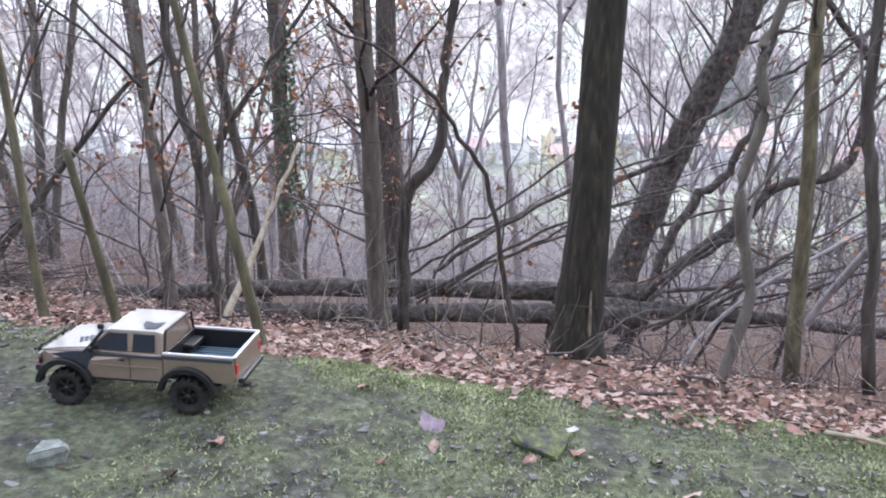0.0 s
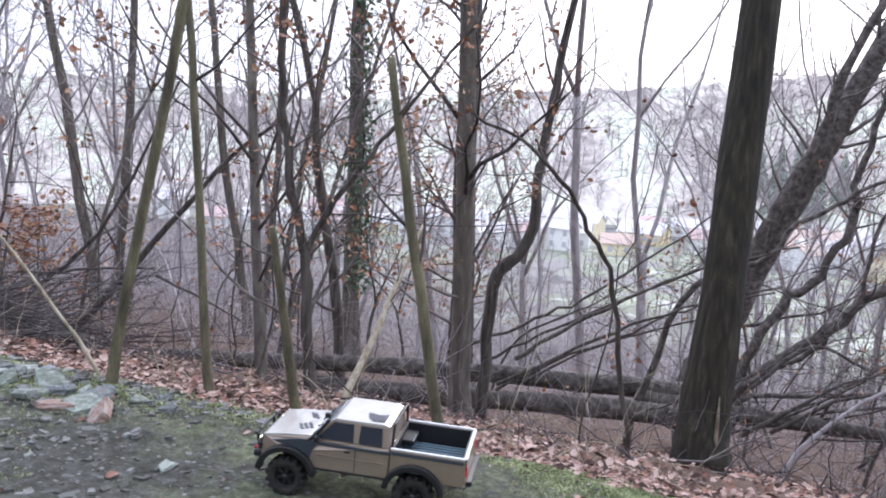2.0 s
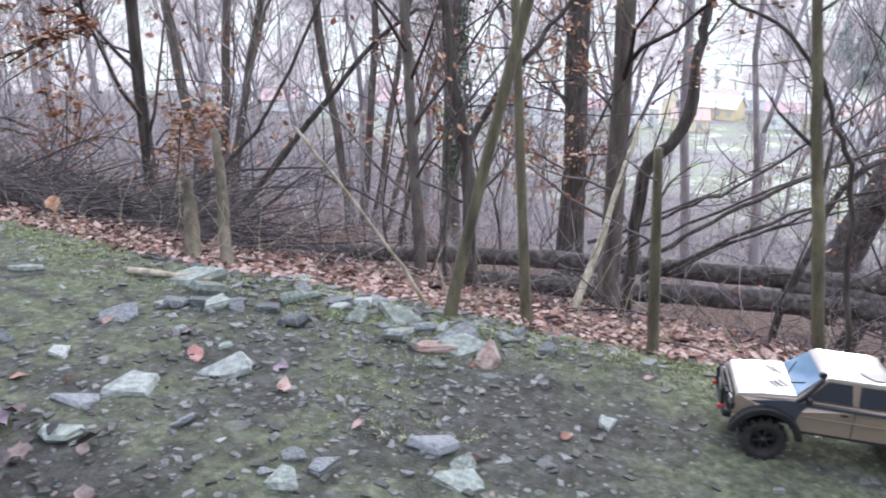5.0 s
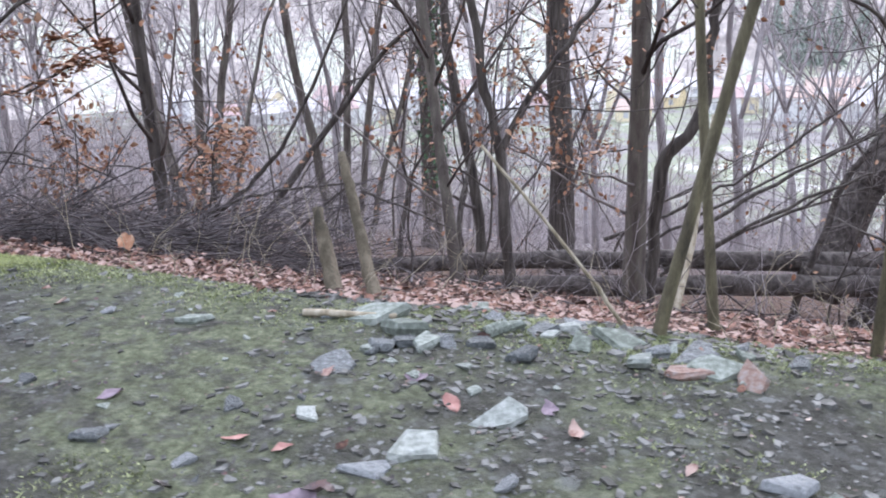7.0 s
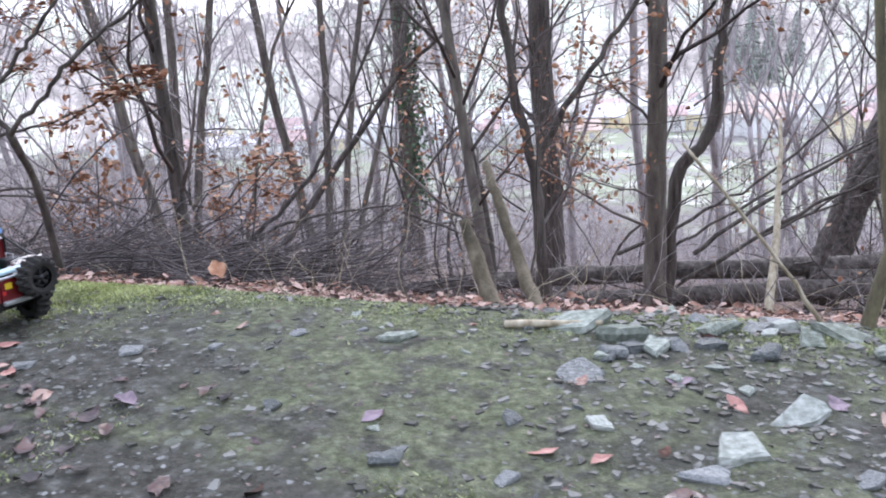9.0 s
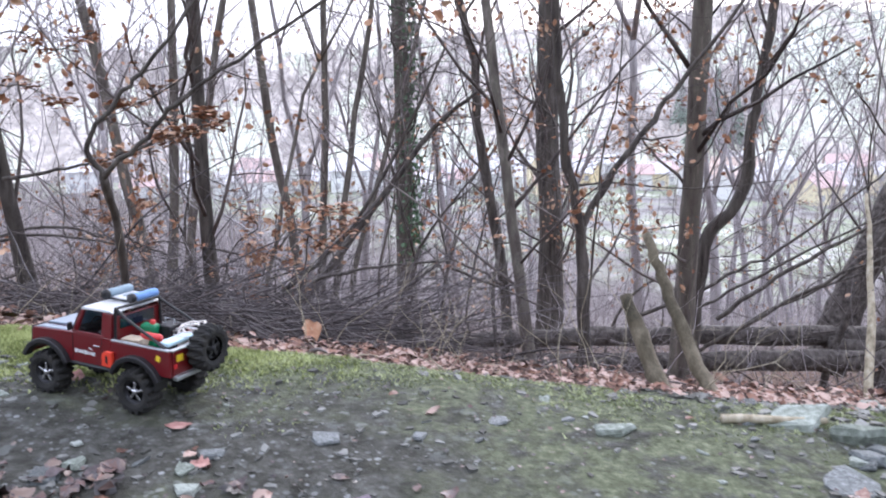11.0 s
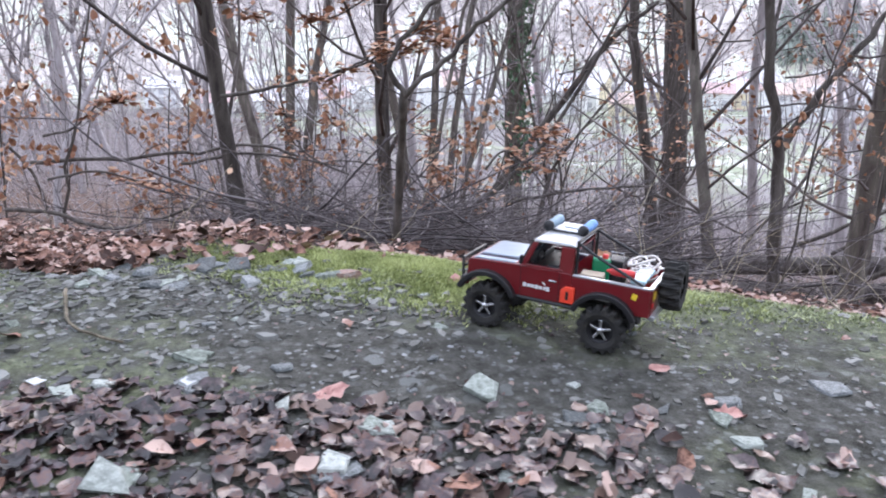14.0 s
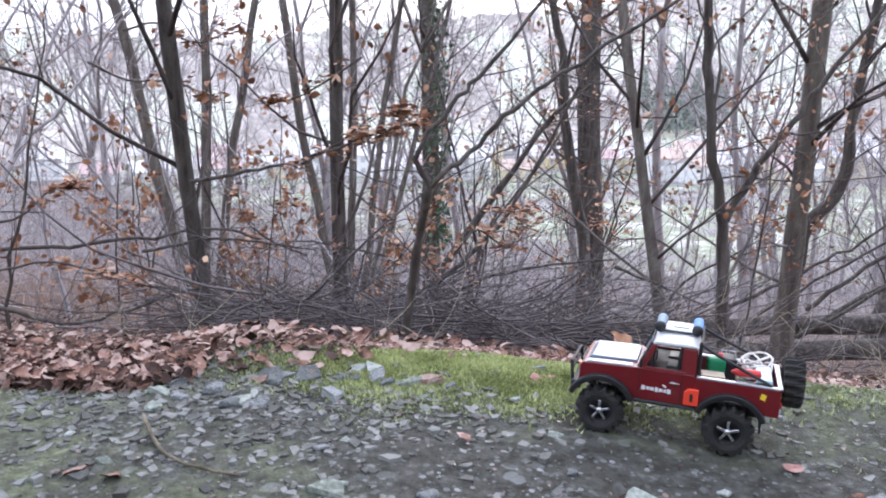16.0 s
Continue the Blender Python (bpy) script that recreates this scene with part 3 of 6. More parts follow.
# stems and limbs among the trees of the slope
crooked("forked_tree", "dark slender tree bending as it rises", [on_ground(-2.25, 9.5, -0.05), (-2.32, 9.5, -1.2), (-2.59, 9.5, 0.32), (-2.71, 9.5, 1.43), (-3.2, 9.5, 3.2)], 0.075, 0.035, BARK_DARK, "tree", sides=9, twigs=16, level=2, lens=(0.5, 1.0, 2.0), leaf_rate=0.25, seed=41, thin=0.0025)
crooked("twin_tree", "slim dark tree with a forked top", [on_ground(-1.95, 6.6, -0.05), (-2.0, 6.6, -0.81), (-2.05, 6.6, -0.19), (-2.2, 6.6, 0.67), (-2.26, 6.6, 1.4), (-2.3, 6.7, 3.5)], 0.055, 0.025, BARK_DARK, "tree", sides=9, twigs=12, level=2, lens=(0.4, 0.8, 1.6), leaf_rate=0.2, seed=42)
crooked("rising_limb", "dark limb rising from the forked tree", [(-2.05, 6.6, -0.19), (-1.78, 6.6, 0.28), (-1.5, 6.6, 0.67), (-1.23, 6.6, 1.05), (-0.6, 6.5, 1.9)], 0.032, 0.012, BARK_DARK, "branch", twigs=9, level=1, seed=43, leaf_rate=0.3)
crooked("leaning_tree", "grey stem leaning away from its neighbour", [on_ground(-0.45, 8.4, -0.05), (-0.39, 8.3, -0.71), (-0.06, 8.3, -0.17), (0.01, 8.3, 0.58), (0.07, 8.3, 1.09), (0.2, 8.3, 2.1), (0.5, 8.3, 4.0)], 0.075, 0.03, BARK_DARK, "tree", sides=9, twigs=12, level=2, lens=(0.4, 0.8, 1.6), seed=44)
crooked("bare_branch", "long thin bare branch reaching across the slope", [(-2.1, 7.0, 0.1), (-1.62, 7.2, 0.1), (-0.91, 7.2, 0.05), (-0.16, 7.2, 0.11)], 0.01, 0.004, BARK_DARK, "branch", twigs=6, seed=45)
crooked("curved_branch", "dark curving sapling stem at the slope edge", [on_ground(0.5, 4.9, -0.05), (0.29, 4.7, 0.0), (0.05, 4.5, 0.45), (-0.2, 4.3, 0.78), (-0.6, 4.2, 1.0)], 0.018, 0.008, BARK_DARK, "branch", twigs=9, level=1, seed=46)
crooked("leaning_pole", "thin grey pole leaning over the path edge", [on_ground(-1.68, 2.45, -0.02), (-1.85, 2.45, 0.26), (-2.1, 2.45, 0.57)], 0.007, 0.004, BARK_PALE, "branch", twigs=3, seed=47)
crooked("leaning_dead_tree", "dark broken stem leaning across the wood", [on_ground(-4.75, 7.5, -0.05), (-4.3, 7.6, -0.9), (-3.58, 7.8, 0.0), (-3.1, 7.95, 0.6), (-2.7, 8.0, 0.9)], 0.045, 0.015, BARK_DARK, "tree", twigs=14, level=1, lens=(0.5, 1.1, 1.6), seed=48)
crooked("slim_tree", "grey mossy tree on the steep slope", [on_ground(2.62, 5.5, -0.05), (2.55, 5.5, 0.5), (2.5, 5.5, 1.4), (2.4, 5.6, 4.0)], 0.06, 0.035, BARK_MOSSY, "tree", sides=9, twigs=12, level=2, seed=50)
crooked("slim_tree", "dark tree standing on the steep slope", [on_ground(2.35, 4.0, -0.05), (2.2, 4.0, 0.2), (2.13, 4.0, 0.84), (2.1, 4.0, 3.5)], 0.037, 0.025, BARK_DARK, "tree", sides=9, twigs=12, level=2, seed=51)
# a few stems fanning out from one root
for fx, fy, R, leans in ((-8.2, 15.0, 0.11, (-0.16, 0.05, 0.2)), (-5.6, 16.5, 0.1, (-0.12, 0.02, 0.14, 0.3))):
    for k, ln in enumerate(leans):
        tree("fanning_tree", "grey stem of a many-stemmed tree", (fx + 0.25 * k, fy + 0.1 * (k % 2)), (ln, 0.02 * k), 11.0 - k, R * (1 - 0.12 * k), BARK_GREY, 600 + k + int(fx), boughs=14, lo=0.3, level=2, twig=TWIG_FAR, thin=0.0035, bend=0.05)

# two broken mossy posts of wood
crooked("broken_stump", "short broken mossy dead stem at the path edge", [on_ground(-2.58, 2.72, -0.05), (-2.62, 2.8, 0.07), (-2.65, 2.86, 0.17), (-2.68, 2.93, 0.28)], 0.034, 0.02, BARK_TAN, "stump", sides=9, seed=5)
crooked("bent_stump", "taller bent mossy dead stem at the path edge", [on_ground(-2.45, 2.68, -0.05), (-2.48, 2.77, 0.06), (-2.53, 2.88, 0.22), (-2.57, 2.96, 0.36), (-2.6, 3.01, 0.46)], 0.027, 0.014, BARK_TAN, "stump", sides=9, seed=6)
# pale leaning stick
crooked("leaning_stick", "pale barkless stick leaning against the trees", [on_ground(-1.2, 3.98, -0.05), (-1.0, 4.42, -0.05), (-0.87, 4.75, 0.33)], 0.024, 0.009, BARK_PALE, "branch", twigs=3)

# fallen trees below the path
crooked("fallen_log", "long fallen grey trunk lying across the slope", [(-4.6, 9.0, -1.95), (-2.3, 9.0, -1.88), (0.2, 9.0, -1.88), (2.4, 9.1, -1.95)], 0.09, 0.125, BARK_ROUGH, "log", sides=12, twigs=8, level=1)
crooked("fallen_log", "second fallen trunk lying below the first", [(-2.4, 8.7, -2.06), (0.2, 8.7, -2.08), (2.4, 8.8, -2.16)], 0.115, 0.12, BARK_ROUGH, "log", sides=12, twigs=5, level=1)
crooked("uprooted_tree", "thick dark trunk leaning out of the fallen tangle", [(2.3, 10.7, -3.0), (2.57, 10.8, -2.12), (2.85, 10.8, -1.31), (3.18, 10.85, -0.53), (3.67, 10.9, 0.47), (4.2, 11.0, 1.6), (5.4, 11.3, 4.2)], 0.27, 0.13, BARK_ROUGH, "tree", sides=14, twigs=16, level=2, lens=(0.5, 1.0, 2.0), thin=0.003, seed=81)
crooked("leaning_limb", "dark limb rising along the uprooted trunk", [(2.74, 10.6, -1.4), (3.11, 10.6, -0.32), (3.37, 10.6, 0.41), (3.73, 10.6, 1.18), (3.9, 10.6, 1.9), (4.6, 10.6, 3.6)], 0.1, 0.05, BARK_ROUGH, "branch", sides=10, twigs=14, level=1, lens=(0.4, 0.9, 1.6), thin=0.003, seed=82)
crooked("broken_stub", "broken stub of a limb on the uprooted trunk", [(3.05, 10.55, -0.55), (3.06, 10.5, -0.2), (3.1, 10.45, 0.02)], 0.09, 0.05, BARK_ROUGH, "branch", sides=9, seed=83)
WINDING = [([(2.8, 9.8, -1.72), (3.17, 9.8, -0.99), (3.6, 9.8, -0.58), (3.87, 9.8, 0.22), (3.88, 9.8, 0.67), (4.15, 9.8, 1.7), (4.5, 9.9, 3.2)], 0.09, 0.04),
           ([(2.7, 9.4, -1.9), (3.62, 9.4, -1.15), (4.03, 9.4, -0.69), (4.68, 9.4, -0.58), (4.96, 9.4, -0.13), (5.02, 9.4, 0.68), (4.59, 9.4, 1.2), (4.0, 9.4, 2.0)], 0.1, 0.05),
           ([(2.6, 9.2, -1.9), (3.35, 9.2, -1.39), (3.54, 9.2, -1.1), (3.78, 9.2, -0.66), (4.04, 9.2, 0.42), (5.2, 9.2, 1.4)], 0.05, 0.02),
           ([(2.5, 8.9, -1.95), (3.06, 8.9, -1.85), (3.82, 8.9, -1.78), (5.2, 8.9, -1.48)], 0.045, 0.02), ([(2.5, 9.0, -2.0), (3.27, 9.0, -1.28), (4.06, 9.0, -1.51), (5.22, 9.0, -1.17)], 0.04, 0.015),
           ([(3.5, 9.0, -2.0), (3.85, 9.0, -1.62), (4.36, 9.0, -1.28), (5.3, 9.0, -0.7)], 0.03, 0.012), ([(1.7, 8.8, -0.8), (2.49, 8.8, -0.33), (2.88, 8.8, 0.09), (3.46, 8.8, 0.49), (4.03, 8.8, 0.79), (5.0, 8.8, 1.3)], 0.05, 0.02)]
for k, (pts, r0, r1) in enumerate(WINDING):
    pts = [on_ground(pts[0][0] - 0.5, pts[0][1], -0.1)] + pts
    crooked("winding_bough", "dark winding bough of the uprooted tree", pts, r0 * 0.8, r1 * 0.75, BARK_ROUGH, "branch", sides=9, twigs=20, seed=85 + k, level=1, lens=(0.35, 0.9, 1.4), thin=0.0028, leaf_rate=0.05)
crooked("fallen_log", "thin fallen trunk running on past the tangle", [(1.31, 8.9, -1.98), (2.59, 8.9, -2.12), (3.87, 8.9, -2.22), (6.0, 8.9, -2.5)], 0.11, 0.07, BARK_ROUGH, "log", sides=11, twigs=8, level=1, seed=95)
crooked("sapling", "crooked grey sapling at the path edge", [on_ground(1.16, 3.15, -0.1)] + [(1.34, 3.3, -0.18), (1.26, 3.3, 0.27), (1.33, 3.3, 0.6), (1.3, 3.3, 0.88), (1.37, 3.3, 1.06)] + [(1.5, 3.3, 2.0)], 0.03, 0.016, BARK_GREY, "tree", sides=9, twigs=9, level=1, lens=(0.3, 0.7, 1.0), seed=96)
BOUGHS = [[(-0.11, 8.6, -1.56), (0.54, 8.6, -1.11), (1.33, 8.6, -0.64), (1.93, 8.6, -0.38), (2.8, 8.5, -0.1)], [(-0.3, 8.4, -1.8), (0.74, 8.4, -1.23), (1.62, 8.4, -0.82), (2.6, 8.3, -0.5)],
         [(-0.88, 8.9, -1.6), (-0.04, 8.9, -1.25), (0.63, 8.9, -0.86), (1.37, 8.9, -0.34), (2.2, 9.0, 0.3)], [(-0.46, 9.0, -1.73), (0.36, 9.0, -1.26), (1.29, 9.0, -0.79), (2.21, 9.0, -0.36)],
         [(-0.3, 8.6, -1.93), (0.36, 8.6, -1.54), (1.15, 8.6, -1.16), (1.68, 8.6, -0.88), (2.6, 8.5, -0.6)], [(0.03, 8.8, -1.87), (0.77, 8.8, -1.41), (1.66, 8.8, -1.08), (2.5, 8.9, -0.9)]]
for k, pts in enumerate(BOUGHS):
    crooked("fallen_bough", "long dark bough rising from the fallen trunks", pts, 0.027 - 0.002 * k, 0.009, BARK_DARK, "branch", twigs=8, seed=60 + k, level=1, lens=(0.35, 0.8, 1.2), thin=0.0025)
rng = np.random.RandomState(77)
for k in range(10):
    x0 = rng.uniform(0.6, 3.4)
    a = (x0, rng.uniform(8.4, 9.6), -2.2 - 0.1 * rng.rand())
    L = rng.uniform(1.2, 3.0)
    crooked("fallen_bough", "dark bare bough beside the uprooted tree", [a, (a[0] + L * 0.5, a[1] + rng.uniform(-0.8, 0.5), a[2] + L * rng.uniform(0.08, 0.4)), (a[0] + L, a[1] + rng.uniform(-1.2, 0.8), a[2] + L * rng.uniform(0.25, 0.8))], rng.uniform(0.012, 0.028), 0.006, BARK_DARK, "branch", twigs=6, seed=k, level=1, lens=(0.4, 0.9, 1.2), thin=0.0025)

# ---- the wood beyond: a few kinds of bare tree, copied ----
KINDS = []
for k in range(10):
    rr = np.random.RandomState(300 + k)
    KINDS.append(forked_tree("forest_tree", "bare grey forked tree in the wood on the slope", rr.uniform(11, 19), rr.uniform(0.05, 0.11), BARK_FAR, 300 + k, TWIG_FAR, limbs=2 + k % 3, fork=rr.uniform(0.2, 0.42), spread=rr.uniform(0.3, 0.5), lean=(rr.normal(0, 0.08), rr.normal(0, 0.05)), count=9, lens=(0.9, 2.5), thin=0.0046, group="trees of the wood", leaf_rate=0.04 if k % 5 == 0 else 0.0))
YOUNG = []
for k in range(9):
    rr = np.random.RandomState(330 + k)
    YOUNG.append(forked_tree("young_tree", "thin crooked young tree on the slope", rr.uniform(3, 6.5), rr.uniform(0.018, 0.04), (BARK_DARK, BARK_GREY, BARK_FAR)[k % 3], 330 + k, TWIG if k % 3 == 0 else BRUSH, limbs=2 + k % 2, fork=rr.uniform(0.2, 0.5), spread=0.45, lean=(rr.normal(0, 0.2), rr.normal(0, 0.1)), count=7, lens=(0.35, 0.9), thin=0.002, group="young trees on the slope", leaf_rate=0.12 if k % 4 == 0 else 0.0, bend=0.1))
rng = np.random.RandomState(41)
placed = [foot_of(*s[2])[:2] for s in STEMS]


def plant(kinds, n, near, far, power, gap):
    done = 0
    while done < n:
        y = near + (far - near) * rng.rand() ** power
        x = -2 + rng.uniform(-1, 1) * (y * 0.9 + 2.5)
        if any((x - px) ** 2 + (y - py) ** 2 < gap * gap for px, py in placed):
            continue
        if (y < 12 and -1.5 < x < 2.6 and rng.rand() < 0.6) or (x > 0.12 * y and rng.rand() < 0.15) or (x < -0.3 * y and y < 24 and rng.rand() < 0.5):
            continue
        placed.append((x, y))
        z = float(surface(np.array(x), np.array(y))) - 0.05
        m = pose(x, y, z, 0, 0, math.degrees(rng.uniform(0, 6.28)))
        if done < len(kinds):
            kinds[done].matrix_basis = m
        else:
            copy_thing(kinds[done % len(kinds)], m)
        done += 1


plant(KINDS, 84, 15, 66, 1.1, 1.7)
plant(YOUNG, 48, 6.5, 24, 1.0, 1.0)

for k, (x, y) in enumerate([(7.6, 18), (6.4, 22), (9, 26), (13.5, 27), (12, 31), (16.5, 32), (15, 37), (20, 38)]):
    copy_thing(KINDS[k], pose(x, y, float(surface(np.array(x), np.array(y))) - 0.05, 0, 0, 67 * k))
for k, (x, y) in enumerate([(4.3, 9.6), (5.2, 12)]):
    copy_thing(YOUNG[(0, 3, 6)[k % 3]], pose(x, y, float(surface(np.array(x), np.array(y))) - 0.05, 0, 0, 83 * k))

THIN = []
for k in range(7):
    rr = np.random.RandomState(360 + k)
    THIN.append(tree("bare_sapling", "thin bare dark sapling at the slope edge", (40 + 6 * k, -80), (rr.normal(0, 0.3), rr.normal(0, 0.15)), rr.uniform(2.0, 3.4), rr.uniform(0.007, 0.013), BARK_DARK, 360 + k, boughs=13, lo=0.15, level=1, twig=TWIG, lens=(0.3, 0.75, 1.0), thin=0.0012, bend=0.16, leaf_rate=0.1 if k % 4 == 0 else 0.0, taper=0.3, sides=6, group="bare saplings at the slope edge", low=1.0))
plant(THIN, 36, 4.6, 13, 1.0, 0.5)

# ---- brushwood on the slope ----
def brush(name, label, n, xs, ys, length, lift, r, seed, flat=0.5, material=TWIG, off=0.0, single=0, bend=0.26):
    """Sticks strewn over a stretch of the slope. single: how many of those nearest the path are parts of their own."""
    rng = np.random.RandomState(seed)
    made = []
    for _ in range(n):
        t = Tubes()
        x, y = rng.uniform(*xs), rng.uniform(*ys)
        near = y
        y += 2.35 - 0.22 * min(max(x, -9), 5) - 2.9
        z = float(surface(np.array(x), np.array(y))) - 0.02 + rng.uniform(0, off)
        a = rng.normal(0, 0.7) + (math.pi if rng.rand() < 0.5 else 0)
        e = abs(rng.normal(lift, 0.35)) if rng.rand() > flat else rng.uniform(0, 0.14)
        L = rng.uniform(*length)
        q = wander(rng, (x, y, z), (math.cos(a) * math.cos(e), math.sin(a) * math.cos(e) * 0.7, math.sin(e)), L, 6, bend)
        rr = rng.uniform(*r)
        t.tube(q, np.linspace(rr, rr * 0.35, len(q)), 4)
        for j in range(rng.randint(1, 4)):
            i = rng.randint(1, 6)
            w = wander(rng, q[i], side_way(rng, q[i] - q[i - 1], rng.uniform(0.4, 1.0)), L * rng.uniform(0.2, 0.5), 4, 0.16, 0.03)
            t.tube(w, np.linspace(rr * 0.5, rr * 0.22, len(w)), 3)
        made.append((near, t))
    made.sort(key=lambda m: m[0])
    rest = Tubes()
    for _, t in made[single:]:
        o = len(rest.v)
        rest.v.extend(t.v)
        rest.f.extend(tuple(i + o for i in f) for f in t.f)
    if not single:
        return tagged(rest.object(name, material), label, "brushwood", kind="stuff")
    root = tagged(new(name), label, "brushwood")
    for _, t in made[:single]:
        t.object("stick", material, root)
    tagged(rest.object("loose_brush", material, root), kind="stuff")
    return root


brush("brushwood_pile", "low heap of dark cut brushwood lying on the slope", 850, (-5.7, -3.3), (3.5, 5.4), (0.3, 1.0), 0.2, (0.0016, 0.0052), 51, flat=0.85, off=0.2, material=BRUSH, single=280, bend=0.16)
brush("brushwood_pile", "long dark cut limbs heaped on the slope", 260, (-5.6, -3.5), (3.7, 6.0), (0.6, 1.7), 0.12, (0.003, 0.008), 61, flat=0.88, off=0.22, material=BRUSH_DARK, single=120, bend=0.11)
brush("slope_sticks", "dead sticks lying over the slope", 420, (-10, 4), (3.4, 8.0), (0.2, 0.75), 0.3, (0.002, 0.008), 55, flat=0.75, off=0.1, material=BRUSH)
brush("thin_undergrowth", "thin bare undergrowth twigs rising along the slope", 380, (-9, 5), (3.8, 9), (0.3, 1.1), 1.0, (0.0012, 0.0035), 52, flat=0.15, material=BRUSH)
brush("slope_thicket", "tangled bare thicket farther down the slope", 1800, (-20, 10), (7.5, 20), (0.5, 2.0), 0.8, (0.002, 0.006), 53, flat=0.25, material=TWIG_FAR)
brush("valley_thicket", "dense bare thicket low on the slope, paled for haze", 2000, (-42, 34), (16, 58), (1.6, 4.6), 0.9, (0.006, 0.013), 56, flat=0.15, material=TWIG_FAR)
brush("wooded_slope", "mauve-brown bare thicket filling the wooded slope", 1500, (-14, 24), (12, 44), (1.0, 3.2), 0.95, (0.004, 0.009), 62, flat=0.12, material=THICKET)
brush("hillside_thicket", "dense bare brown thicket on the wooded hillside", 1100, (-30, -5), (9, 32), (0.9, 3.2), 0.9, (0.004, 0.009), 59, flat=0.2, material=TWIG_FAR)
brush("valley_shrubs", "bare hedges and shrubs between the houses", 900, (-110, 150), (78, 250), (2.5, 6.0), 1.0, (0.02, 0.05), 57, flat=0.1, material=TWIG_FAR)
brush("branch_tangle", "fine dark tangle of twigs round the uprooted tree", 150, (1.6, 6.0), (8.6, 12.0), (0.7, 2.0), 0.6, (0.003, 0.008), 58, flat=0.2, off=2.3, material=TWIG)
brush("edge_twigs", "pale thin dead stems at the edge of the path", 150, (-6, 2.5), (2.6, 3.8), (0.2, 0.6), 1.0, (0.001, 0.0026), 54, flat=0.3, material=BARK_PALE)
# long dead limbs caught in the brushwood
for k, (pts, r) in enumerate([([(-7.4, 6.0, -0.12), (-6.97, 6.0, -0.1), (-6.31, 6.0, -0.05), (-5.8, 6.0, 0.0), (-5.5, 6.0, -0.08)], 0.016), ([(-6.13, 5.5, -0.03), (-5.75, 5.5, 0.03), (-5.45, 5.5, 0.01), (-5.1, 5.5, -0.05)], 0.011),
                              ([(-4.54, 6.5, -0.75), (-4.11, 6.5, -0.41), (-3.79, 6.5, -0.09), (-3.45, 6.5, 0.5), (-3.1, 6.5, 1.2)], 0.022), ([(-4.6, 6.0, -0.65), (-4.02, 6.0, -0.41), (-3.6, 6.0, -0.32), (-3.09, 6.0, -0.29)], 0.016),
                              ([(-3.08, 6.0, -0.34), (-2.69, 6.0, -0.51), (-2.39, 6.0, -0.66)], 0.012), ([(-3.75, 6.0, -0.8), (-3.43, 6.0, -0.51), (-3.18, 6.0, -0.31)], 0.014), ([(-7.0, 5.0, -0.2), (-6.71, 5.0, -0.22), (-6.37, 5.0, -0.31), (-6.01, 5.0, -0.22), (-5.6, 5.0, -0.1)], 0.014)]):
    crooked("dead_limb", "long dark dead limb caught in the brushwood", pts, r, r * 0.45, BARK_DARK, "branch", twigs=9, seed=130 + k, level=1, lens=(0.25, 0.55, 0.9), thin=0.0018, leaf_rate=0.08 if k in (0, 6) else 0.0)
crooked("fallen_log", "rotten dark log lying behind the leaves", [(-7.3, 4.3, -0.12), (-6.76, 4.25, -0.14), (-6.31, 4.2, -0.16), (-5.95, 4.2, -0.2)], 0.06, 0.05, BARK_ROUGH, "log", sides=10, seed=97)
# young beeches that keep their leaves
for k, (x, y, H) in enumerate([(-5.6, 6.5, 1.3), (-6.6, 6.4, 1.2), (-4.5, 6.7, 1.1), (-7.4, 5.6, 1.3)]):
    tree("young_beech", "small young beech keeping its withered leaves", (x, y), (0.1, -0.05), H, 0.008, BARK_DARK, 700 + k, boughs=12, lo=0.2, level=1, lens=(0.25, 0.55, 0.7), sides=6, thin=0.0012, bend=0.08, leaf_rate=0.8, group="young beeches in the brush")


# ---- the two model trucks ----
def plain(name, colour, rough=0.5, metal=0.0, coat=0.0, fine=0.06, grime=0.0, bump=0.0, scale=40.0):
    """A paint, plastic or metal with slight mottling and a dusting of mud."""
    lo = tuple(c * (1 - fine) for c in colour)
    hi = tuple(min(1, c * (1 + fine)) for c in colour)
    if grime:
        lo = tuple(c * (1 - grime) + g * grime for c, g in zip(colour, (0.14, 0.12, 0.09)))
    m = mat(name, [lo, colour, hi], scale=scale, fine=scale * 7, rough=rough, metal=metal, bump=bump, coat=coat)
    m.node_tree.nodes["Principled BSDF"].inputs["Coat Roughness"].default_value = 0.08
    return m


RED = plain("dark_red_paint", (0.13, 0.004, 0.008), 0.3, 0.0, 0.5, grime=0.04)
RED_BRIGHT = plain("bright_red_plastic", (0.55, 0.03, 0.03), 0.4)
ORANGE_RED = plain("orange_red_plastic", (0.75, 0.06, 0.025), 0.45)
WHITE = plain("white_paint", (0.62, 0.63, 0.64), 0.3, 0, 0.5)
HOOD = plain("silver_blue_panel", (0.3, 0.36, 0.43), 0.3, 0.6, 0.5)
GUNMETAL = plain("dark_gunmetal", (0.05, 0.05, 0.055), 0.4, 0.7)
BLUE = plain("blue_cloth_roll", (0.16, 0.3, 0.6), 0.7, bump=0.4)
GREYBLUE = plain("grey_blue_roll", (0.22, 0.3, 0.36), 0.6, bump=0.3)
PALEBLUE = plain("pale_blue_sheet", (0.5, 0.68, 0.75), 0.4)
BLACK = plain("black_plastic", (0.01, 0.01, 0.012), 0.45, grime=0.06)
RUBBER = plain("tyre_rubber", (0.014, 0.0135, 0.013), 0.85, grime=0.16, bump=0.3)
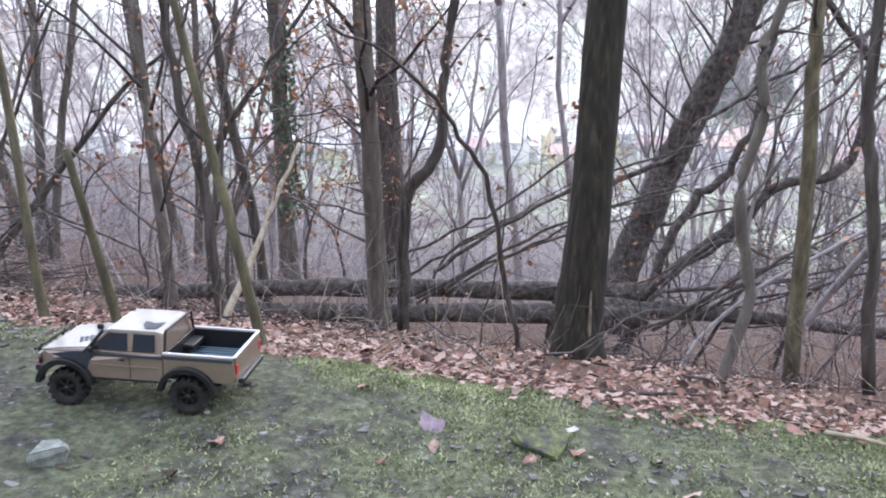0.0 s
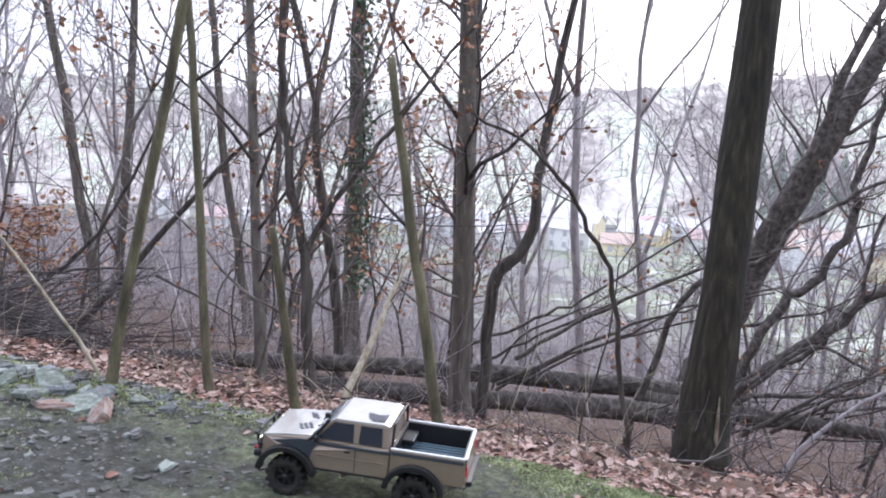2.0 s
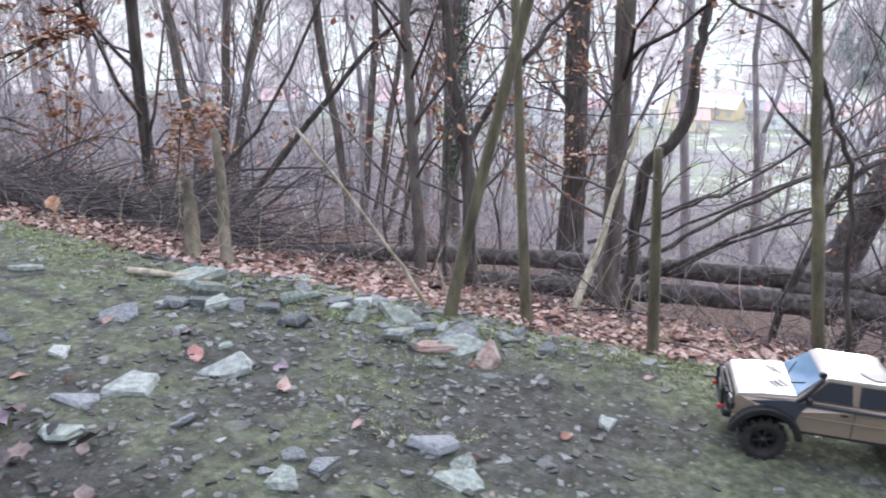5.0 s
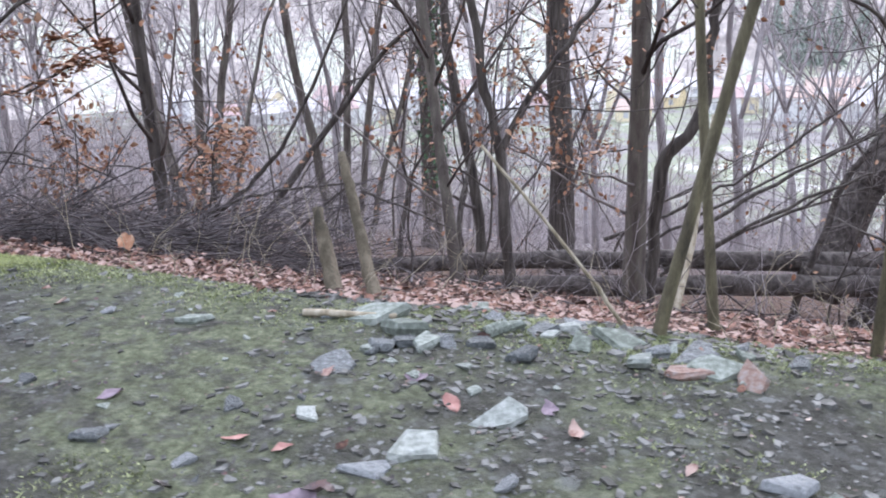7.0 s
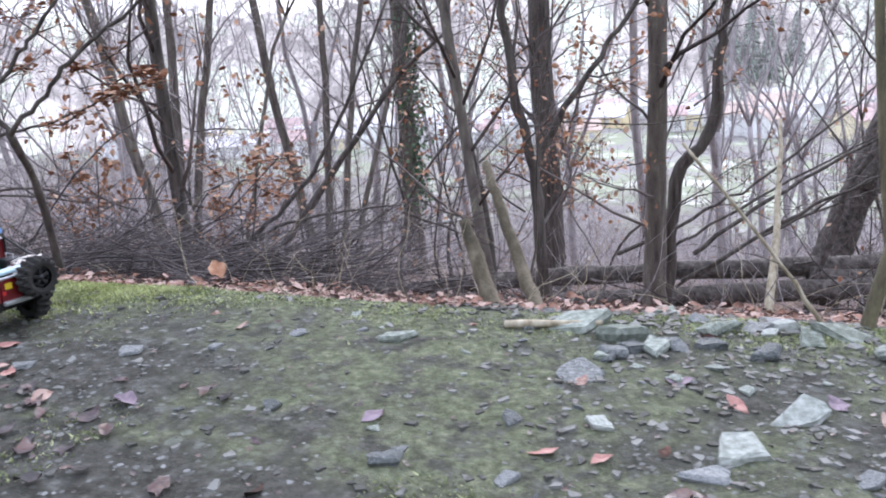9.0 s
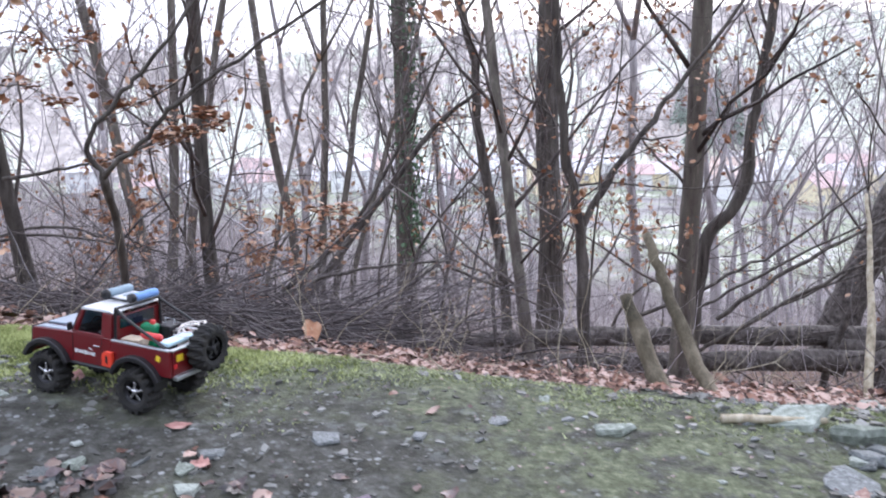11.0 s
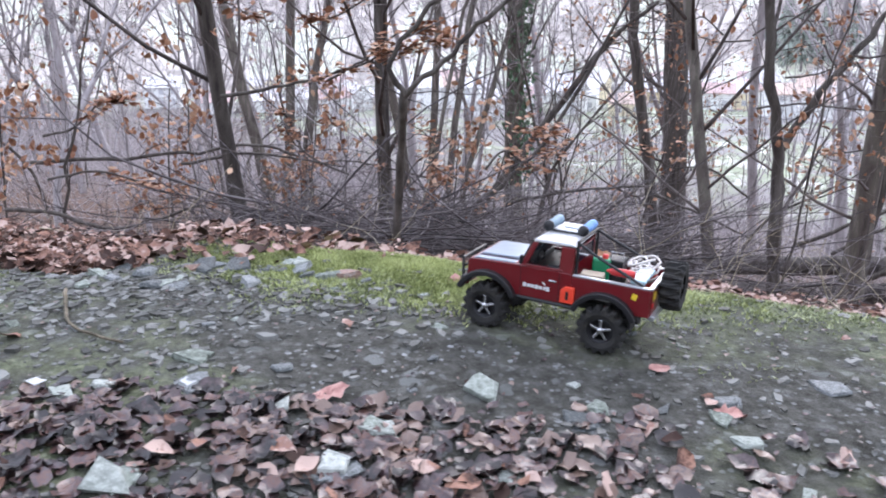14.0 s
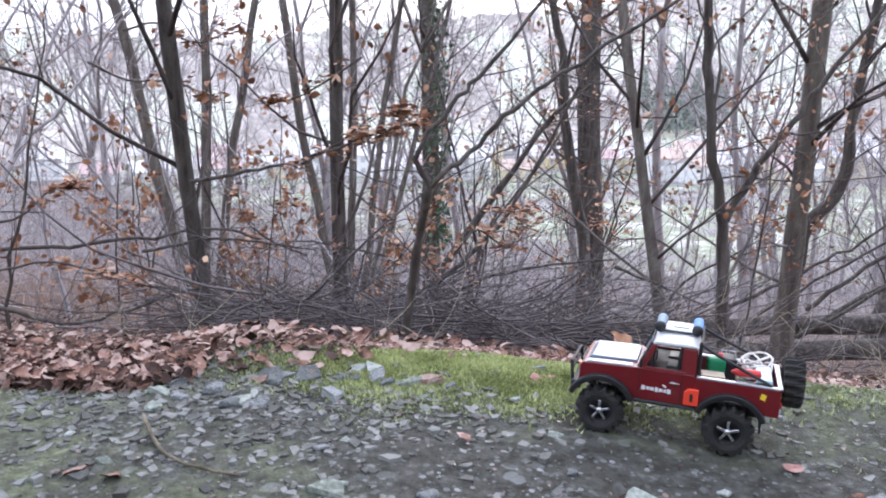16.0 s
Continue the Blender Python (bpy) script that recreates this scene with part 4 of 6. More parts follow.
CHROME = plain("bright_alloy", (0.6, 0.6, 0.62), 0.25, 0.95)
STEEL = plain("brushed_steel", (0.5, 0.52, 0.54), 0.35, 0.8)
GLASS_DARK = plain("tinted_window", (0.012, 0.016, 0.03), 0.06, 0, 1.0)
# the blue of reflected sky is painted into the windscreen glass
SCREEN = plain("sky_painted_windscreen", (0.16, 0.26, 0.36), 0.04, 0.0, 1.0)
TAN = plain("tan_metallic_paint", (0.3, 0.235, 0.18), 0.33, 0.45, 0.6, grime=0.05)
# paler tan for upward panels: the reflected sky is put into the colour
TAN_SKY = plain("sky_paled_tan_paint", (0.5, 0.475, 0.43), 0.25, 0.2, 0.8)
CHARCOAL = plain("charcoal_decal", (0.045, 0.052, 0.065), 0.35)
BED = plain("dark_blue_grey_bedliner", (0.11, 0.16, 0.195), 0.35, bump=0.2)
GREEN = plain("green_plastic", (0.01, 0.2, 0.085), 0.4)
CARTON = plain("light_wooden_crate", (0.5, 0.42, 0.32), 0.75, bump=0.4, fine=0.2)
ROPE = plain("white_rope", (0.72, 0.68, 0.64), 0.85, bump=0.5)
YELLOW = plain("yellow_sticker", (0.75, 0.55, 0.03), 0.4)
AMBER = plain("orange_lens", (0.7, 0.2, 0.02), 0.2)


def part(name, bm, material, parent, label="", smooth=False):
    me = bpy.data.meshes.new(name)
    bmesh.ops.recalc_face_normals(bm, faces=bm.faces)
    bm.to_mesh(me)
    bm.free()
    if smooth:
        me.polygons.foreach_set("use_smooth", np.ones(len(me.polygons), bool))
    me.materials.append(material)
    ob = new(name, me)
    ob.parent = parent
    return tagged(ob, label)


def rounded(bm, geom, offset, seg=2):
    if offset:
        bmesh.ops.bevel(bm, geom=geom, offset=offset, segments=seg, profile=0.5, affect="EDGES", clamp_overlap=True)


def box(c, s, bevel=0.002, m=None):
    bm = bmesh.new()
    bmesh.ops.create_cube(bm, size=1)
    bmesh.ops.scale(bm, vec=s, verts=bm.verts)
    rounded(bm, bm.edges[:], bevel)
    bmesh.ops.transform(bm, matrix=Matrix.Translation(c) @ (m or Matrix()), verts=bm.verts)
    return bm


def prism(profile, y0, y1, bevel=0.003, pull=None):
    """A side profile of (x, z) drawn out from y0 to y1; pull(x, z) gives how far its sides draw in."""
    bm = bmesh.new()
    f = bm.faces.new([bm.verts.new((x, y0, z)) for x, z in profile])
    r = bmesh.ops.extrude_face_region(bm, geom=[f])
    for v in r["geom"]:
        if isinstance(v, bmesh.types.BMVert):
            v.co.y = y1
    if pull:
        for v in bm.verts:
            v.co.y -= math.copysign(pull(v.co.x, v.co.z), v.co.y)
    rounded(bm, bm.edges[:], bevel)
    return bm


def rod(points, r, sides=8):
    t = Tubes()
    t.tube(np.array(points, float), [r] * len(points), sides)
    bm = bmesh.new()
    me = bpy.data.meshes.new("rod")
    me.from_pydata(t.v, [], t.f)
    bm.from_mesh(me)
    bpy.data.meshes.remove(me)
    return bm


def plate(corners, thick=0.0015):
    """A flat panel with four or more corners, drawn out along its normal."""
    bm = bmesh.new()
    f = bm.faces.new([bm.verts.new(c) for c in corners])
    f.normal_update()
    n = f.normal.copy()
    r = bmesh.ops.extrude_face_region(bm, geom=[f])
    for v in r["geom"]:
        if isinstance(v, bmesh.types.BMVert):
            v.co += n * thick
    return bm


def lathe(profile, n=28):
    """Turns a profile of (radius, y) about the y axis."""
    bm = bmesh.new()
    rings = []
    for k in range(n):
        a = 2 * math.pi * k / n
        rings.append([bm.verts.new((r * math.cos(a), y, r * math.sin(a))) for r, y in profile])
    for k in range(n):
        p, q = rings[k], rings[(k + 1) % n]
        for j in range(len(profile) - 1):
            bm.faces.new((p[j], p[j + 1], q[j + 1], q[j]))
    return bm


def join(bm, other):
    me = bpy.data.meshes.new("tmp")
    other.to_mesh(me)
    other.free()
    bm.from_mesh(me)
    bpy.data.meshes.remove(me)
    return bm


def arc(cx, cz, r, a0, a1, n):
    return [(cx + r * math.cos(radians(a0 + (a1 - a0) * k / n)), cz + r * math.sin(radians(a0 + (a1 - a0) * k / n))) for k in range(n + 1)]


def wheel(parent, at, r, w, rim_mat, out=-1, spokes=5, name="wheel"):
    """A knobbly tyre with its rim; out: which way its face looks along y."""
    hub = new(name)
    hub.parent = parent
    hub.location = at
    ri = r * 0.52
    h = w / 2
    bm = lathe([(ri, -h * 0.8), (r * 0.7, -h), (r * 0.9, -h * 0.97), (r * 0.955, -h * 0.75), (r * 0.97, 0), (r * 0.955, h * 0.75), (r * 0.9, h * 0.97), (r * 0.7, h), (ri, h * 0.8)], 64)
    bm.verts.ensure_lookup_table()
    for i, v in enumerate(bm.verts):
        ring, j = divmod(i, 9)
        if 2 <= j <= 6:
            k = 0.9 if (ring + (j > 4)) % 4 < 2 else 1.04
            v.co.x, v.co.z = v.co.x * k, v.co.z * k
    part("tyre", bm, RUBBER, hub, "muddy black knobbly tyre", False)
    y = out * h * 0.55
    rim = lathe([(ri * 1.02, -h * 0.8), (ri * 0.98, y * 0.4), (ri * 0.86, y), (ri * 0.78, y * 0.9)], 28)
    part("rim", rim, GUNMETAL if rim_mat is CHROME else rim_mat, hub, "", True)
    sp = bmesh.new()
    for k in range(spokes):
        a = 2 * math.pi * k / spokes + 0.3
        m = Matrix.Rotation(-a, 4, "Y") @ Matrix.Translation((ri * 0.47, y, 0))
        join(sp, box((0, 0, 0), (ri * 0.74, 0.005, ri * (0.22 if rim_mat is CHROME else 0.3)), 0.0012, m))
    part("spokes", sp, rim_mat, hub, "", False)
    cap = lathe([(0.0, y + out * 0.006), (ri * 0.2, y + out * 0.006), (ri * 0.27, y + out * 0.002), (ri * 0.27, y - out * 0.004)], 16)
    part("hub_cap", cap, CHROME if rim_mat is CHROME else GUNMETAL, hub, "", True)
    back = lathe([(0.0, -y * 0.2), (ri, -y * 0.2)], 20)
    part("brake_disc", back, BLACK, hub)
    return hub


def place_car(root, front, rear, track):
    """Stands a truck so that its near wheels touch the two given places."""
    fx, fy = front
    rx, ry = rear
    yaw = math.atan2(ry - fy, rx - fx)
    x, y = (fx + rx) / 2 - math.sin(yaw) * track, (fy + ry) / 2 + math.cos(yaw) * track
    c, s = math.cos(yaw), math.sin(yaw)
    f, r = (surface(np.array(x + k * 0.14 * c), np.array(y + k * 0.14 * s)) for k in (-1, 1))
    side = [surface(np.array(x - k * 0.08 * s), np.array(y + k * 0.08 * c)) for k in (-1, 1)]
    root.matrix_basis = Matrix.Translation((x, y, float(f + r) / 2)) @ Matrix.Rotation(yaw, 4, "Z") @ Matrix.Rotation(-math.atan2(float(r - f), 0.28), 4, "Y") @ Matrix.Rotation(math.atan2(float(side[1] - side[0]), 0.16), 4, "X")


def pickup():
    root = new("pickup_truck")
    tagged(root, "tan model pickup truck with black fender flares", "model truck", "model trucks on the path")
    A, R = 0.1475, 0.048
    zc = R + 0.004
    for nm, x in (("front", -A), ("rear", A)):
        for y, o in ((-0.082, -1), (0.082, 1)):
            wheel(root, (x, y, R), R, 0.036, BLACK, o, 6)
        part("axle", rod([(x, -0.08, R), (x, 0.08, R)], 0.008), BLACK, root)
    # lower body ahead of the load bed
    low = 0.078
    prof = [(-0.215, low + 0.012), (-0.212, 0.128), (-0.205, 0.135), (-0.1, 0.146), (0.088, 0.146), (0.088, low)]
    prof += [(-A + 0.062, low)] + arc(-A, zc, 0.06, 25, 155, 7) + [(-A - 0.058, low + 0.008)]
    bm = prism(prof, -0.092, 0.092, 0.0035, lambda x, z: 0.006 * max(0, (z - 0.12) / 0.03) + 0.012 * max(0, (-0.15 - x) / 0.06))
    part("body", bm, TAN, root, "tan metallic lower body")
    part("bonnet", prism([(-0.211, 0.132), (-0.206, 0.1385), (-0.16, 0.1455), (-0.1, 0.15), (-0.092, 0.146), (-0.2, 0.133)], -0.08, 0.08, 0.0015), TAN_SKY, root, "bonnet in tan paled for the sky reflection")
    # cab
    cab = [(-0.1, 0.144), (-0.052, 0.19), (-0.04, 0.1935), (0.07, 0.194), (0.082, 0.19), (0.088, 0.144)]
    pull = lambda x, z: 0.016 * max(0, (z - 0.144) / 0.05)
    part("cab", prism(cab, -0.087, 0.087, 0.004, pull), TAN, root)
    part("roof", prism([(-0.053, 0.1895), (-0.042, 0.1955), (0.068, 0.1965), (0.083, 0.192), (0.083, 0.1885)], -0.073, 0.073, 0.003), TAN_SKY, root, "roof in tan paled for the sky reflection")
    part("windscreen", plate([(-0.0985, -0.077, 0.1475), (-0.0985, 0.077, 0.1475), (-0.055, 0.066, 0.1885), (-0.055, -0.066, 0.1885)], -0.0015), SCREEN, root, "windscreen with a blue sky reflection painted in")
    for y in (-1, 1):
        for x0, x1, x2, x3 in ((-0.082, 0.004, -0.0, -0.044), (0.016, 0.07, 0.066, 0.016)):
            q = [(x0, y * 0.0872, 0.149), (x1, y * 0.0872, 0.149), (x2, y * 0.0745, 0.187), (x3, y * 0.0745, 0.187)]
            part("side_window", plate(q, 0.0016 if y < 0 else -0.0016), GLASS_DARK, root, "dark tinted side window")
        part("wiper_arm", rod([(-0.1, y * 0.02, 0.1495), (-0.08, y * 0.05, 0.168)], 0.0012, 5), BLACK, root)
        part("belt_stripe", box((-0.004, y * 0.0925, 0.1385), (0.186, 0.002, 0.007), 0.0008), CHARCOAL, root)
        part("rubbing_strip", box((0.0, y * 0.0933, 0.113), (0.16, 0.002, 0.003), 0.0008), TAN, root)
        part("door_gap", box((0.011, y * 0.0926, 0.113), (0.0012, 0.001, 0.06), 0), BLACK, root)
        part("sill", box((0.0, y * 0.088, 0.0775), (0.175, 0.008, 0.006), 0.002), BLACK, root)
        part("side_mirror", box((-0.078, y * 0.1, 0.152), (0.01, 0.016, 0.013), 0.003), BLACK, root)
        part("door_handle", box((-0.008, y * 0.0935, 0.128), (0.014, 0.003, 0.004), 0.001), BLACK, root)
        for x in (-A, A):
            fl = prism(arc(x, zc, 0.072, 8, 172, 12) + arc(x, zc, 0.058, 172, 8, 12), y * 0.084, y * 0.106, 0.0025)
            part("fender_flare", fl, BLACK, root, "matt black fender flare")
        part("wing_patch", prism([(-0.185, 0.131), (-0.12, 0.1425), (-0.072, 0.144), (-0.088, 0.12), (-0.094, 0.1), (-0.112, 0.116)], y * 0.0895, y * 0.0928, 0.0008), CHARCOAL, root, "charcoal side decal")
    part("snorkel", rod([(-0.1, -0.09, 0.14), (-0.085, -0.089, 0.155), (-0.056, -0.081, 0.192), (-0.056, -0.081, 0.2)], 0.0042), BLACK, root)
    part("snorkel_head", box((-0.059, -0.081, 0.203), (0.014, 0.01, 0.012), 0.003), BLACK, root)
    for x0, y0 in ((-0.135, -0.035), (-0.125, -0.03), (-0.115, -0.025), (-0.13, 0.04), (-0.12, 0.036)):
        part("bonnet_vent", box((x0, y0, 0.1488 + (x0 + 0.13) * 0.09), (0.007, 0.032, 0.0012), 0, Matrix.Rotation(0.45, 4, "Z")), CHARCOAL, root)
    part("roof_decal", plate([(0.02, -0.016, 0.1982), (0.024, -0.04, 0.1982), (0.04, -0.062, 0.1982), (0.066, -0.06, 0.1982), (0.068, -0.016, 0.1982), (0.046, -0.026, 0.1982)], 0.0005), CHARCOAL, root, "dark patch on the roof")
    # load bed
    zt = 0.15
    for y in (-1, 1):
        side = [(0.091, 0.08), (0.091, zt), (0.256, zt), (0.262, 0.1), (0.255, 0.086)] + [(A + 0.06, 0.086)] + arc(A, zc, 0.06, 30, 150, 7)
        part("bed_side", prism(side, y * 0.085, y * 0.0935, 0.002), TAN, root)
        part("bed_rail", box((0.174, y * 0.0895, zt + 0.001), (0.168, 0.008, 0.004), 0.0015), WHITE, root, "pale bed rail")
        part("bed_stripe", box((0.174, y * 0.0942, zt - 0.008), (0.164, 0.0018, 0.008), 0.0006), CHARCOAL, root)
        part("bed_inner_wall", box((0.174, y * 0.0825, 0.126), (0.16, 0.004, 0.046), 0.001), BLACK, root)
    part("tailgate", box((0.258, 0, 0.12), (0.009, 0.17, 0.06), 0.002), TAN, root)
    part("tailgate_rail", box((0.2585, 0, zt + 0.001), (0.008, 0.178, 0.004), 0.0015), WHITE, root)
    part("tailgate_liner", box((0.252, 0, 0.126), (0.004, 0.16, 0.044), 0.001), BLACK, root)
    part("bed_front_wall", box((0.094, 0, 0.125), (0.006, 0.165, 0.05), 0.001), BLACK, root)
    bed = new("load_bed")
    bed.parent = root
    part("bed_floor", box((0.174, 0, 0.1), (0.16, 0.168, 0.006), 0.001), BED, bed, "ribbed blue-grey bed floor")
    for k in range(11):
        part("bed_rib", box((0.174, -0.07 + 0.014 * k, 0.1045), (0.156, 0.006, 0.004), 0.0012), BED, bed)
    part("cab_bar", rod([(0.092, -0.085, 0.146), (0.092, -0.072, 0.199), (0.092, 0.072, 0.199), (0.092, 0.085, 0.146)], 0.003), BLACK, root)
    part("bed_box", box((0.11, 0.04, 0.128), (0.03, 0.07, 0.014), 0.003), BLACK, root)
    # front end
    part("grille", box((-0.217, 0, 0.112), (0.006, 0.12, 0.03), 0.002), BLACK, root)
    part("front_bumper", box((-0.222, 0, 0.086), (0.018, 0.16, 0.016), 0.004), BLACK, root)
    for y in (-1, 1):
        part("headlight", box((-0.219, y * 0.066, 0.116), (0.006, 0.024, 0.018), 0.003), CHROME, root)
        part("indicator", box((-0.214, y * 0.0815, 0.108), (0.006, 0.006, 0.016), 0.002), BLACK, root)
        part("tow_hook", box((-0.234, y * 0.055, 0.09), (0.011, 0.006, 0.008), 0.002), RED_BRIGHT, root, "bright red tow hook")
        part("bull_bar", rod([(-0.228, y * 0.05, 0.085), (-0.234, y * 0.05, 0.125), (-0.226, y * 0.05, 0.138)], 0.0035), BLACK, root)
        part("tail_light", box((0.262, y * 0.08, 0.12), (0.004, 0.012, 0.024), 0.001), RED_BRIGHT, root)
    part("bull_bar_rail", rod([(-0.228, -0.075, 0.132), (-0.232, 0, 0.132), (-0.228, 0.075, 0.132)], 0.0035), BLACK, root)
    part("rear_bumper", box((0.268, 0, 0.088), (0.014, 0.15, 0.012), 0.003), BLACK, root)
    part("chassis", box((0.02, 0, 0.068), (0.4, 0.06, 0.02), 0.004), BLACK, root)
    part("driveshaft", rod([(-A, 0.015, R), (0, 0.01, 0.062), (A, 0.015, R)], 0.005), STEEL, root)
    return root


def off_roader():
    root = new("off_road_truck")
    tagged(root, "dark red model off-road truck with loaded open back", "model truck", "model trucks on the path")
    A, R = 0.1375, 0.055
    zc = R + 0.006
    for x in (-A, A):
        for y, o in ((-0.08, -1), (0.08, 1)):
            wheel(root, (x, y, R), R, 0.046, CHROME, o, 5)
        part("axle", rod([(x, -0.075, R), (x, 0.075, R)], 0.009), BLACK, root)
    low = 0.094
    prof = [(-0.19, low + 0.01), (-0.19, 0.152), (-0.184, 0.16), (-0.06, 0.166), (0.06, 0.166), (0.06, low), (-A + 0.07, low)] + arc(-A, zc, 0.067, 30, 150, 7) + [(-A - 0.05, low + 0.004)]
    part("body", prism(prof, -0.084, 0.084, 0.0035), RED, root, "dark red glossy body")
    part("bonnet_panel", prism([(-0.178, 0.161), (-0.168, 0.1685), (-0.068, 0.1725), (-0.066, 0.165)], -0.05, 0.05, 0.0015), HOOD, root, "silver-blue bonnet panel")
    for y in (-1, 1):
        part("wing_top", prism([(-0.18, 0.16), (-0.17, 0.1642), (-0.075, 0.1675), (-0.075, 0.165)], y * 0.06, y * 0.08, 0.001), HOOD, root, "silver-blue wing top plate")
    # cab with real window openings
    cabp = [(-0.06, 0.164), (-0.034, 0.222), (-0.026, 0.227), (0.05, 0.227), (0.06, 0.222), (0.06, 0.164)]
    tum = lambda z: 0.007 * max(0, (z - 0.164) / 0.06)
    for y in (-1, 1):
        for q in ([(-0.062, 0.164), (-0.036, 0.222), (-0.024, 0.222), (-0.048, 0.164)], [(0.03, 0.164), (0.03, 0.222), (0.06, 0.222), (0.06, 0.164)]):
            part("cab_pillar", prism(q, y * 0.076, y * 0.0835, 0.0015, lambda x, z: tum(z)), RED, root)
        part("window_sill", box((-0.006, y * 0.081, 0.1675), (0.09, 0.006, 0.007), 0.0015), RED, root)
        part("seat", prism([(-0.005, 0.15), (-0.005, 0.17), (0.02, 0.17), (0.028, 0.212), (0.042, 0.212), (0.042, 0.15)], y * 0.015, y * 0.06, 0.004), BLACK, root, "black seat")
    part("cab_floor", box((0.0, 0, 0.164), (0.115, 0.155, 0.004), 0.001), BLACK, root)
    part("dashboard", box((-0.045, 0, 0.17), (0.024, 0.14, 0.016), 0.004), BLACK, root)
    part("steering_wheel", rod([(-0.03 + 0.003 * math.cos(a), -0.035 + 0.014 * math.cos(a), 0.182 + 0.013 * math.sin(a)) for a in np.linspace(0, 6.28, 14)], 0.0018, 5), BLACK, root)
    part("cab_back", box((0.058, 0, 0.19), (0.006, 0.15, 0.05), 0.0015), RED, root)
    part("rear_window", box((0.0615, 0, 0.198), (0.002, 0.11, 0.028), 0), GLASS_DARK, root)
    part("windscreen", plate([(-0.0605, -0.072, 0.168), (-0.0605, 0.072, 0.168), (-0.037, 0.068, 0.22), (-0.037, -0.068, 0.22)], -0.0015), SCREEN, root)
    part("screen_frame", rod([(-0.063, -0.078, 0.166), (-0.037, -0.075, 0.224), (-0.037, 0.075, 0.224), (-0.063, 0.078, 0.166)], 0.0028), BLACK, root)
    part("roof", prism([(-0.037, 0.222), (-0.03, 0.2305), (0.052, 0.2315), (0.063, 0.224)], -0.077, 0.077, 0.003), WHITE, root, "white roof")
    # roof load
    part("roof_rack_rim", rod([(-0.028, -0.005, 0.236), (0.056, -0.005, 0.236), (0.056, 0.072, 0.236), (-0.028, 0.072, 0.236), (-0.028, -0.005, 0.236)], 0.0022), BLACK, root)
    part("roof_panel", box((0.014, 0.035, 0.2365), (0.06, 0.07, 0.006), 0.002), WHITE, root)
    part("roof_hatch", box((0.018, 0.035, 0.2405), (0.034, 0.034, 0.003), 0.001), HOOD, root, "grey-blue roof hatch")
    for x, mt, lab in ((-0.027, GREYBLUE, "grey-blue roll on the roof"), (0.054, BLUE, "blue cloth roll on the roof")):
        part("roof_roll", lathe([(0.0, -0.04), (0.009, -0.039), (0.011, -0.034), (0.0105, 0.0), (0.0115, 0.02), (0.011, 0.034), (0.009, 0.039), (0.0, 0.04)], 16), mt, root, lab, True).location = (x, 0.035, 0.245)
        part("roll_cap", lathe([(0.0, -0.006), (0.0118, -0.006), (0.0122, 0.0), (0.0118, 0.004), (0.0, 0.004)], 14), BLACK, root, "", True).location = (x, -0.006, 0.245)
    # sides
    for y in (-1, 1):
        for x in (-A, A):
            part("fender_flare", prism(arc(x, zc, 0.079, 22, 158, 12) + arc(x, zc, 0.066, 158, 22, 12), y * 0.078, y * 0.1, 0.0025), BLACK, root, "matt black fender flare")
        part("sill_bar", rod([(-0.07, y * 0.082, 0.09), (0.07, y * 0.082, 0.09)], 0.005), BLACK, root)
        part("door_gap", box((-0.058, y * 0.0842, 0.13), (0.0012, 0.001, 0.066), 0), BLACK, root)
        part("door_gap", box((0.033, y * 0.0842, 0.13), (0.0012, 0.001, 0.066), 0), BLACK, root)
        part("door_handle", box((0.018, y * 0.0855, 0.142), (0.02, 0.003, 0.0045), 0.001), CHROME, root)
        part("jerry_can", prism([(0.04, 0.1), (0.04, 0.128), (0.049, 0.137), (0.071, 0.137), (0.071, 0.1)], y * 0.084, y * 0.094, 0.002), ORANGE_RED, root, "orange-red fuel can on the side")
        part("can_mark", box((0.056, y * 0.0945, 0.118), (0.006, 0.001, 0.018), 0), BLACK, root)
        for k, (dx, w) in enumerate(((-0.042, 0.008), (-0.032, 0.007), (-0.023, 0.009), (-0.013, 0.007), (-0.004, 0.008), (0.005, 0.006), (0.013, 0.008))):
            part("side_mark", box((dx - 0.005, y * 0.0846, 0.122 - 0.0002 * k), (w, 0.0008, 0.007 + 0.003 * (k % 3 == 0)), 0), WHITE, root, "white marking")
        part("side_mark", box((-0.002, y * 0.0846, 0.132), (0.009, 0.0008, 0.004), 0, Matrix.Rotation(0.5, 4, "Y")), WHITE, root)
        part("yellow_plate", box((0.2, y * 0.0852, 0.142), (0.011, 0.0012, 0.013), 0, Matrix.Rotation(0.25, 4, "Y")), YELLOW, root, "yellow sticker")
        part("mud_flap", box((0.2, y * 0.078, 0.082), (0.003, 0.042, 0.034), 0.001), BLACK, root)
        part("side_mirror", box((-0.056, y * 0.092, 0.182), (0.006, 0.014, 0.02), 0.003), BLACK, root)
        part("indicator", box((-0.191, y * 0.062, 0.148), (0.004, 0.008, 0.008), 0.001), AMBER, root)
        part("headlight", lathe([(0.0, -0.004), (0.011, -0.003), (0.013, 0.002)], 16), CHROME, root, "", True).matrix_basis = pose(-0.192, y * 0.045, 0.138, 0, 0, 90)
    # open back
    zt = 0.162
